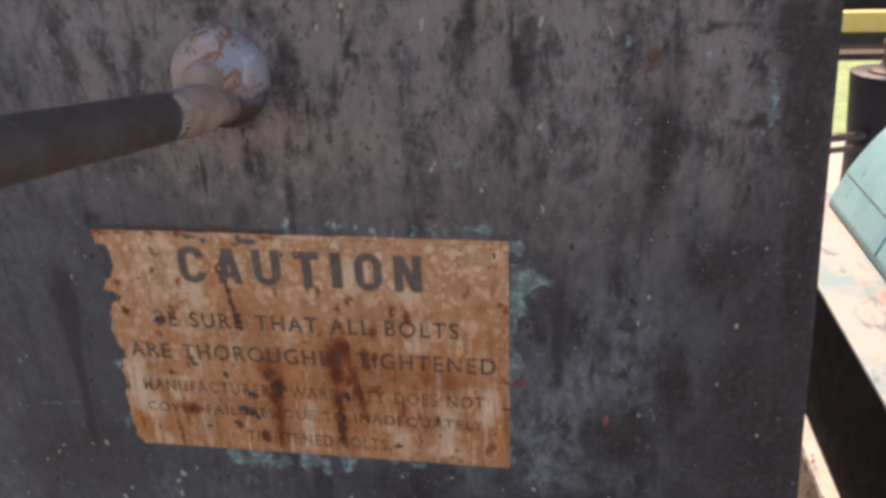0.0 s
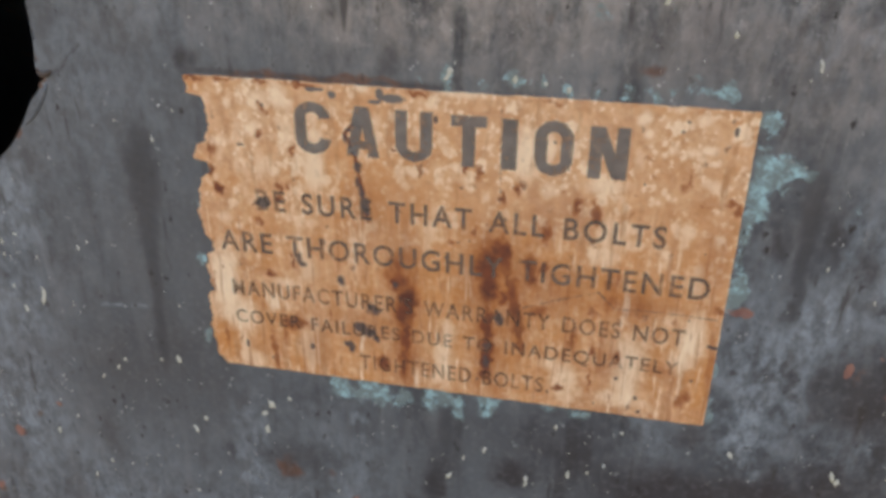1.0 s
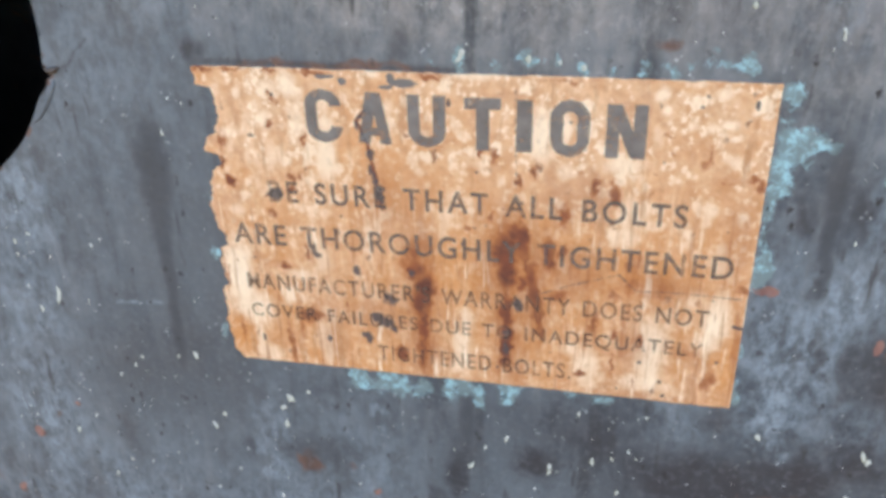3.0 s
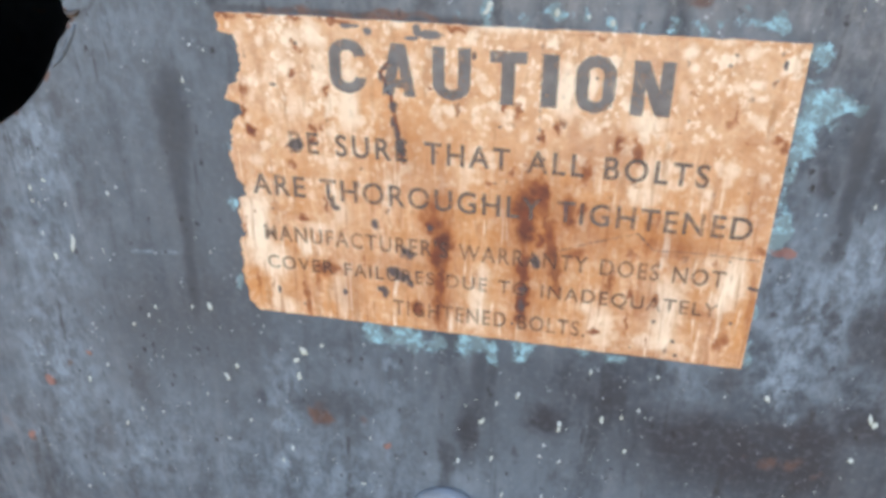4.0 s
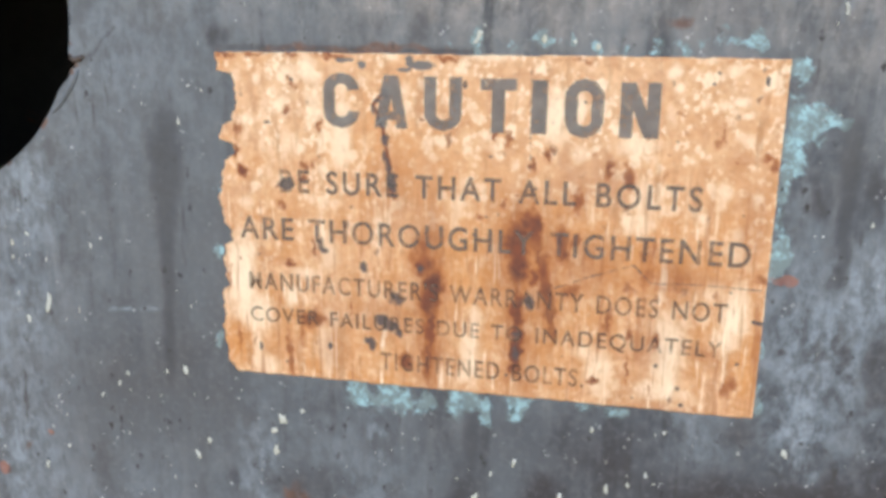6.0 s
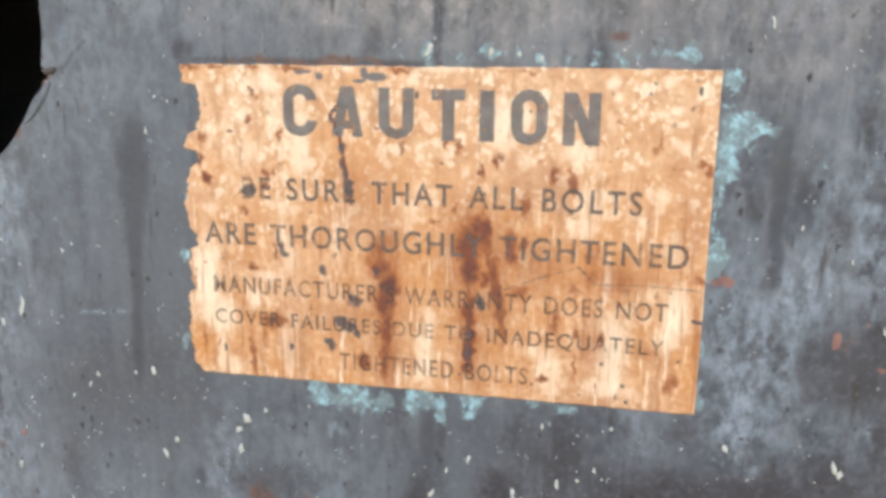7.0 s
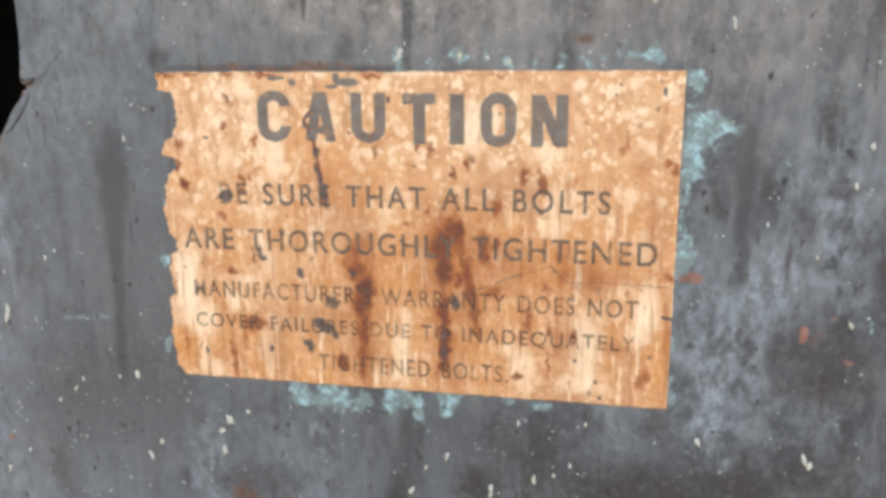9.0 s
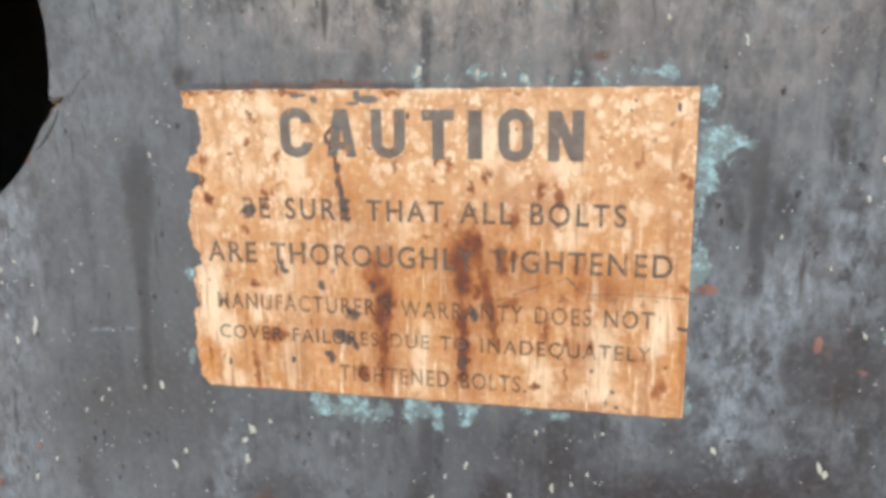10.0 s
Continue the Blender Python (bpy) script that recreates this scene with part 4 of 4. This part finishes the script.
def lettering(text, x0, x1, z0, z1, ink, weight, gap, parent):
    """One printed line, set to its width and height."""
    cu = bpy.data.curves.new("lettering", "FONT")
    cu.body, cu.offset, cu.space_character, cu.space_word, cu.resolution_u = text, weight, gap, 1.25, 6
    ob = new("lettering", cu)
    me = bpy.data.meshes.new_from_object(ob.evaluated_get(bpy.context.evaluated_depsgraph_get()))
    bpy.data.objects.remove(ob)
    co = np.empty(len(me.vertices) * 3)
    me.vertices.foreach_get("co", co)
    co = co.reshape(-1, 3)
    lo, hi = co.min(0), co.max(0)
    x = x0 + (co[:, 0] - lo[0]) / (hi[0] - lo[0]) * (x1 - x0)
    z = z0 + (co[:, 1] - lo[1]) / (hi[1] - lo[1]) * (z1 - z0)
    x = x + 0.0003 * (fractal(51, x * 500, z * 500) - 0.5)
    me.vertices.foreach_set("co", np.stack([x, np.full_like(x, -0.00115), z], -1).ravel())
    me.materials.append(ink)
    line = new("lettering", me)
    line.parent = parent
    return tagged(line, "faded black printed lettering" if len(text) > 1 else "")


def stroke(bm, path, width, thick):
    """A pen stroke of even width along a path of (x, z) points."""
    pairs = []
    for n, p in enumerate(path):
        q, r = path[max(n - 1, 0)], path[min(n + 1, len(path) - 1)]
        dx, dz = r[0] - q[0], r[1] - q[1]
        k = 0.5 / math.hypot(dx, dz)
        wx, wz = -dz * k * width, dx * k * thick
        pairs.append([bm.verts.new((p[0] + g * wx, 0, p[1] + g * wz)) for g in (-1, 1)])
    for p, q in zip(pairs, pairs[1:]):
        bm.faces.new((p[0], p[1], q[1], q[0]))


def arch(cx, cz, rx, rz, a0, a1, count=16):
    return [(cx + rx * math.cos(radians(a0 + (a1 - a0) * k / count)), cz + rz * math.sin(radians(a0 + (a1 - a0) * k / count))) for k in range(count + 1)]


def block_letter(letter, x0, x1, z0, z1, ink, parent):
    """A letter of the headline, drawn in a unit square with heavy even strokes."""
    bm = bmesh.new()
    w, h = 0.32, 0.20
    lo, hi = w / 2, 1 - w / 2
    if letter == "C":
        stroke(bm, arch(0.5, 0.70, 0.5 - lo, 0.30 - h / 2, -2, 180) + arch(0.5, 0.30, 0.5 - lo, 0.30 - h / 2, 180, 362), w, h)
    elif letter == "O":
        stroke(bm, [(hi, 0.5)] + arch(0.5, 0.68, 0.5 - lo, 0.32 - h / 2, 0, 180) + arch(0.5, 0.32, 0.5 - lo, 0.32 - h / 2, 180, 360) + [(hi, 0.499)], w, h)
    elif letter == "U":
        stroke(bm, [(lo, 1.0)] + arch(0.5, 0.32, 0.5 - lo, 0.32 - h / 2, 180, 360) + [(hi, 1.0)], w, h)
    else:
        outlines = {
            "I": [[(0, 0), (1, 0), (1, 1), (0, 1)]],
            "T": [[(0.315, 0), (0.685, 0), (0.685, 0.79), (1, 0.79), (1, 1), (0, 1), (0, 0.79), (0.315, 0.79)]],
            "A": [[(0.5 + k * (x - 0.5), z) for x, z in piece] for k in (1, -1) for piece in (
                [(0, 0), (0.34, 0), (0.37, 0.15), (0.0435, 0.15)], [(0.0435, 0.15), (0.5, 0.15), (0.5, 0.33), (0.0957, 0.33)],
                [(0.0957, 0.33), (0.43, 0.33), (0.5, 0.58), (0.1682, 0.58)], [(0.1682, 0.58), (0.5, 0.58), (0.5, 1), (0.29, 1)])],
            "N": [[(0, 0), (0.33, 0), (0.33, 0.50), (0.64, 0), (1, 0), (1, 1), (0.67, 1), (0.67, 0.50), (0.36, 1), (0, 1)]],
        }
        for outline in outlines[letter]:
            bm.faces.new([bm.verts.new((x, 0, z)) for x, z in outline])
    bmesh.ops.triangulate(bm, faces=bm.faces)
    bmesh.ops.subdivide_edges(bm, edges=bm.edges, cuts=3, use_grid_fill=True)
    for v in bm.verts:
        x, z = x0 + v.co.x * (x1 - x0), z0 + v.co.z * (z1 - z0)
        ex, ez = noise.noise((x * 420, z * 420, 3.0)), noise.noise((x * 420, z * 420, 8.0))
        v.co = (x + 0.0004 * ex, -0.00115, z + 0.0004 * ez)
    me = bpy.data.meshes.new("lettering")
    bm.to_mesh(me)
    bm.free()
    me.materials.append(ink)
    ob = new("lettering", me)
    ob.parent = parent


for row in (
    ("C", -0.0745, -0.0573, 1.0664, 1.0912),
    ("A", -0.0500, -0.0344, 1.0668, 1.0905),
    ("U", -0.0267, -0.0096, 1.0664, 1.0902),
    ("T", -0.0012, 0.0148, 1.0660, 1.0899),
    ("I", 0.0217, 0.0285, 1.0663, 1.0896),
    ("O", 0.0362, 0.0529, 1.0652, 1.0904),
    ("N", 0.0597, 0.0764, 1.0658, 1.0893),
):
    block_letter(*row, INK_BOLD, sign)
for row in (
    ("BE SURE THAT ALL BOLTS", -0.0975, 0.097, 1.0346, 1.0458, INK_THIN, 0.016, 1.25),
    ("ARE THOROUGHLY TIGHTENED", -0.119, 0.119, 1.0108, 1.0223, INK_THIN, 0.015, 1.2),
    ("MANUFACTURER'S WARRANTY DOES NOT", -0.1155, 0.1115, 0.9851, 0.9945, INK_FAINT, 0.012, 1.2),
    ("COVER FAILURES DUE TO INADEQUATELY", -0.1155, 0.111, 0.9670, 0.9762, INK_FAINT, 0.012, 1.2),
    ("TIGHTENED BOLTS.", -0.048, 0.0505, 0.9483, 0.9574, INK_FAINT, 0.012, 1.2),
):
    lettering(*row, sign)

# ---- the pipe with its fitting on the plate ----
pipe = new("pipe")
tagged(pipe, "brown-grey steel pipe on a round chipped boss", "pipe")
lathe = [(0.0275, 0.0), (0.0274, 0.003), (0.0268, 0.006), (0.0256, 0.0095), (0.0238, 0.0125), (0.0212, 0.0155), (0.0175, 0.0182), (0.0130, 0.0205), (0.0080, 0.0219), (0.0001, 0.0226)]
boss_bm = bmesh.new()
tube(boss_bm, [(-0.0285 + 0.1 * y, -y, 1.1930) for r, y in lathe], 1, 40, True, [r for r, y in lathe], 0.05)
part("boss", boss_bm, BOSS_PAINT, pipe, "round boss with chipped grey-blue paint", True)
AIM = Vector((-0.0154, -1, 0.168))
START = Vector((-0.0228, -0.05, 1.1872))
part("collar", tube(bmesh.new(), [(-0.0310, -0.010, 1.1965), (-0.0295, -0.020, 1.1955), (-0.0285, -0.027, 1.1945), (-0.0280, -0.031, 1.1935)], 1, 28, True, [0.0100, 0.0108, 0.0112, 0.0092], 0.12), BEIGE, pipe, "beige caked collar", True)
part("stub", tube(bmesh.new(), [START + AIM * k for k in (-0.036, -0.018, -0.011, -0.002, 0.010, 0.022, 0.034)], 1, 28, True, [0.0092, 0.0098, 0.0118, 0.0124, 0.0122, 0.0120, 0.0114], 0.12), BEIGE, pipe, "beige crusted stub", True)
part("tube", tube(bmesh.new(), [START + AIM * (0.026 + 0.008 * k) for k in range(28)], 0.0116, 32, True, None, 0.03), PIPE_STEEL, pipe, "", True)
lower = new("round_cap")
tagged(lower, "pale grey round cap low on the plate", "cap")
part("cap_disc", tube(bmesh.new(), [(-0.019, -y, 0.808) for y in (0, 0.003, 0.006, 0.0075)], 1, 36, True, [0.022, 0.022, 0.020, 0.014], 0.05), CAP_PAINT, lower, "", True)

# ---- paint spatter on the plate ----
fleck_bm = bmesh.new()
rnd = random.Random(4)
KNOWN = [(-231, -51, 4.5), (-228, -134, 2.2), (-143, -121, 2.6), (-101, -104, 4.2), (-105, -123, 3.2), (-154, -82, 2.2), (-165, -84, 1.5), (-188, -87, 1.8), (-211, -165, 2), (-197, -165, 1.6), (-240, -14, 1.8), (-197, -14, 1.4), (64, -122, 1.7), (42, -131, 2), (74, -120, 1.7), (86, -118, 1.6), (8, -122, 2), (143, -96, 2), (194, -103, 3), (56, -93, 1.6), (-114, -177, 2), (166, 12, 1.4), (35, -147, 1.8)]
KNOWN += [(-143, 64, 2), (-136, 62, 1.6), (112, 110, 2.4), (-40, 150, 1.2), (150, 133, 1.6), (87, 125, 1.8), (265, 80, 1.6), (64, -124, 2), (82, -114, 2.3), (42, -134, 2), (19, -115, 2), (0, -136, 2.6), (33, -155, 2.2), (44, -157, 2.2), (78, -143, 2), (-13, -167, 2), (6, -162, 1.8), (13, -189, 2.2), (58, -183, 2), (36, -185, 1.8), (-71, -198, 2), (89, -91, 2), (188, -127, 2.4), (142, -95, 2.2)]
KNOWN += [(-150, -130, 3), (-106, -111, 4), (-90, -99, 2.5), (-243, -147, 2.4), (-193, -93, 1.8), (-204, -101, 1.6), (-224, -179, 2), (-265, -241, 2), (-250, -259, 2.2), (-139, -161, 1.6), (-155, -178, 1.6), (-121, -189, 2), (-70, -198, 2), (191, -100, 2.8), (176, -151, 2), (-249, -19, 2), (-250, -27, 2), (-203, -18, 2), (-244, -61, 3), (-249, -47, 1.6), (-230, -27, 1.4), (-149, 47, 1.6)]
KNOWN += [(28, 199, 2.4), (42, 209, 2.6), (83, 200, 3), (40, 204, 1.8), (144, 200, 2.6), (178, 195, 2.2), (144, 146, 3), (85, 122, 2.4), (-3, 87, 3), (26, 87, 2.4), (39, 86, 2), (49, 84, 2), (146, 100, 2.4), (206, 48, 2.2), (201, 30, 2), (255, 32, 2.6), (205, -33, 2.6), (188, -2, 1.6), (248, -8, 1.6), (274, -42, 1.8)]
spots = [(x, z, 1.1 * s) for x, z, s in KNOWN] + [(rnd.uniform(-290, 290), -rnd.uniform(90, 240) if rnd.random() < 0.6 else rnd.uniform(-80, 210), rnd.uniform(0.35, 0.95)) for _ in range(380)]
for x, z, s in spots:
    px, pz = x / 1000, SIGN_Z + z / 1000
    if (abs(px) < 0.131 and abs(pz - SIGN_Z) < 0.083) or math.hypot(px - HOLE[0], pz - HOLE[1]) < 0.125 or px > right_edge(pz) - 0.004:
        continue
    tall, turn, sides = rnd.uniform(0.9, 2.6), rnd.uniform(-0.4, 0.4), 8
    outer = []
    for k in range(sides):
        a = 2 * math.pi * k / sides
        r = s / 1000 * 0.5 * rnd.uniform(0.35, 1.25)
        ux, uz = r * math.cos(a), r * tall * math.sin(a)
        outer.append(fleck_bm.verts.new((px + ux * math.cos(turn) - uz * math.sin(turn), -0.0005, pz + ux * math.sin(turn) + uz * math.cos(turn))))
    mid = fleck_bm.verts.new((px, -0.0013, pz))
    for k in range(sides):
        fleck_bm.faces.new((outer[k], outer[(k + 1) % sides], mid))
tagged(link("paint_spatter", fleck_bm, FLECK, None, "", True), "small cream paint flecks spattered over the plate", "paint", "", "stuff")

# ---- behind the housing: ground, skid, drum, tank, hoses, kerb ----
tagged(link("ground", box(bmesh.new(), (-400, -400, -0.3), (400, 400, 0)), SOIL), "dry brown soil around the machine", "ground", "", "structure")
lawn_bm = bmesh.new()
for k in range(9000):
    x, y = rnd.uniform(0.9, 3.8), rnd.uniform(4.0, 5.8)
    h, w, a = rnd.uniform(0.009, 0.013), rnd.uniform(0.003, 0.006), rnd.uniform(0, math.pi)
    lx, ly = rnd.uniform(-0.03, 0.03), rnd.uniform(-0.03, 0.03)
    dx, dy = w * math.cos(a), w * math.sin(a)
    lawn_bm.faces.new([lawn_bm.verts.new(p) for p in ((x - dx, y - dy, 0.006), (x + dx, y + dy, 0.006), (x + lx, y + ly, h))])
tagged(link("lawn", box(bmesh.new(), (-12, 3.95, 0.001), (14, 5.75, 0.008)), GRASS), "sunlit short green grass", "grass", "", "structure")
tagged(link("grass_blades", lawn_bm, GRASS), "short sunlit grass blades on the lawn", "grass", "", "stuff")

tagged(link("sandy_path", box(bmesh.new(), (0.4, 1.85, 0.001), (6, 3.94, 0.006)), CONCRETE), "pale sunlit sandy path beside the lawn", "path", "", "structure")

skid = new("skid_frame")
tagged(skid, "steel skid frame with flaking sunlit deck paint", "frame")
part("deck_plate", box(bmesh.new(), (0.663, -0.4, 0.492), (2.0, 1.72, 0.5), 0.002), DECK_PAINT, skid, "sunlit deck with flaking white, blue and orange paint")
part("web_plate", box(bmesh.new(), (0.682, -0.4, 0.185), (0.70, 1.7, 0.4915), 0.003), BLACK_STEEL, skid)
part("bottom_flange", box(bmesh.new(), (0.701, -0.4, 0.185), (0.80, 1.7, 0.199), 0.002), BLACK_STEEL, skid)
tagged(link("concrete_footing", box(bmesh.new(), (0.650, -0.5, 0.0), (2.1, 1.8, 0.184), 0.012), CONCRETE), "pale sunlit concrete footing under the skid", "footing", "", "structure")

# loose soil and dry stalks heaped against the footing
bank_bm = bmesh.new()
lines = []
for k in range(60):
    y = -0.5 + 2.3 * k / 59
    top = 0.172 + 0.014 * noise.noise((y * 9, 0.0, 2.0))
    lines.append([bank_bm.verts.new((0.6485 - 0.26 * u, y, 0.002 + (top - 0.002) * (1 - u) ** 1.4 + (0.012 * noise.noise((u * 14, y * 22, 5.0)) if 0 < u < 1 else 0))) for u in (0, 0.06, 0.14, 0.25, 0.4, 0.6, 0.8, 1.0)])
for p, q in zip(lines, lines[1:]):
    for k in range(7):
        bank_bm.faces.new((p[k], p[k + 1], q[k + 1], q[k]))
tagged(link("soil_bank", bank_bm, SOIL, None, "", True), "loose brown soil heaped against the footing", "soil", "", "structure")
stalk_bm = bmesh.new()
for k in range(260):
    x, y = rnd.uniform(0.56, 0.672), rnd.uniform(0.5, 1.4)
    u = max(0.0, (0.6485 - x) / 0.26)
    z = 0.19 if x > 0.6485 else 0.012 + 0.165 * (1 - u) ** 1.4
    a, size = rnd.uniform(0, 6.3), rnd.uniform(0.006, 0.022)
    if x > 0.6485 and rnd.random() < 0.6:
        continue
    tube(stalk_bm, [(x, y, z - 0.003), (x + 0.5 * size * math.cos(a), y + 0.5 * size * math.sin(a), z + 0.3 * size), (x + size * math.cos(a), y + size * math.sin(a), z + rnd.uniform(0, 0.4) * size)], 0.0012, 5)
tagged(link("dry_litter", stalk_bm, RUSTY), "dry brown stalks and litter beside the footing", "litter", "", "stuff")

hood = new("machine_hood")
tagged(hood, "turquoise rounded steel hood lying on the deck", "hood")
R, XC, ZC = 0.55, 1.329, 0.355
hood_bm = bmesh.new()
rows = []
for y, r in ((1.632, R - 0.012), (1.63, R - 0.002), (1.625, R), (1.28, R), (0.8, R), (0.3, R), (-0.1, R), (-0.105, R - 0.002), (-0.107, R - 0.012)):
    rows.append([hood_bm.verts.new((XC + r * math.cos(radians(a)), y, ZC + r * math.sin(radians(a)))) for a in np.linspace(164.0, 16.0, 75)])
for a, b in zip(rows, rows[1:]):
    for k in range(74):
        hood_bm.faces.new((a[k], a[k + 1], b[k + 1], b[k]))
hood_bm.faces.new(rows[0]), hood_bm.faces.new(rows[-1][::-1])
hood_bm.faces.new([row[0] for row in rows]), hood_bm.faces.new([row[-1] for row in rows])
bmesh.ops.holes_fill(hood_bm, edges=hood_bm.edges[:], sides=0)
shell = part("shell", hood_bm, DRUM_PAINT, hood, "", True)
for y in (1.28, 0.75):
    part("band", tube(bmesh.new(), [(XC + R * math.cos(radians(a)), y, ZC + R * math.sin(radians(a))) for a in np.linspace(163, 17, 60)], 0.003, 8), DRUM_PAINT, shell, "raised seam band", True)
seam = [(XC + R * math.cos(radians(155)), y, ZC + R * math.sin(radians(155))) for y in (-0.1, 1.62)]
part("long_seam", tube(bmesh.new(), seam, 0.0016, 8), DARK_STEEL, hood, "dark lapped seam along the shell", True)

tank = new("upright_tank")
tagged(tank, "black upright steel cylinder with a rusty pipe on top", "tank")
part("body", tube(bmesh.new(), [(1.384, 3.0, z) for z in (0, 0.25, 0.30, 0.525, 0.5315, 0.534)], 1, 48, True, [0.116, 0.125, 0.129, 0.151, 0.151, 0.147]), TANK_BLACK, tank, "", True)
part("neck", tube(bmesh.new(), [(1.384, 3.0, z) for z in (0.534, 0.541, 0.556, 0.575, 0.63, 0.636, 0.655, 0.66, 0.80)], 1, 24, True, [0.090, 0.074, 0.054, 0.041, 0.038, 0.05, 0.05, 0.034, 0.034]), RUSTY, tank, "rusty pipe neck", True)
part("stem", tube(bmesh.new(), [(1.384, 3.0, z) for z in (0.80, 0.82, 1.1)], 1, 16, True, [0.045, 0.022, 0.022]), RUSTY, tank, "", True)
for z, r in ((0.302, 0.016), (0.252, 0.013)):
    part("feed_pipe", tube(bmesh.new(), [(0.25 + 0.13 * k, 2.62 + 0.035 * k, z + 0.006 * math.sin(k * 0.9)) for k in range(9)], r, 14), PIPE_STEEL, tank, "thin brown feed pipe", True)

rail = new("yellow_rail")
tagged(rail, "long low rail painted yellow ochre on dark feet", "rail", "", "structure")
part("beam", box(bmesh.new(), (-6, 6.0, 0.16), (12, 6.1, 0.305), 0.012), YELLOW, rail, "yellow ochre beam")
# added strip that stands in for the shade beneath the raised beam
part("gap_shade_strip", box(bmesh.new(), (-6, 6.04, 0.075), (12, 6.09, 0.1595), 0.004), DARK_STEEL, rail, "dark strip filling the shaded gap under the yellow beam")
for k in range(9):
    part("foot", box(bmesh.new(), (-5.6 + 2.1 * k, 6.045, 0.0), (-5.5 + 2.1 * k, 6.085, 0.0745), 0.004), DARK_STEEL, rail)
tagged(link("dark_fence_wall", box(bmesh.new(), (-8, 8.2, 0.0), (14, 8.35, 2.4), 0.01), BLACK_WALL), "long dark boarded wall behind the kerb", "wall", "", "structure")
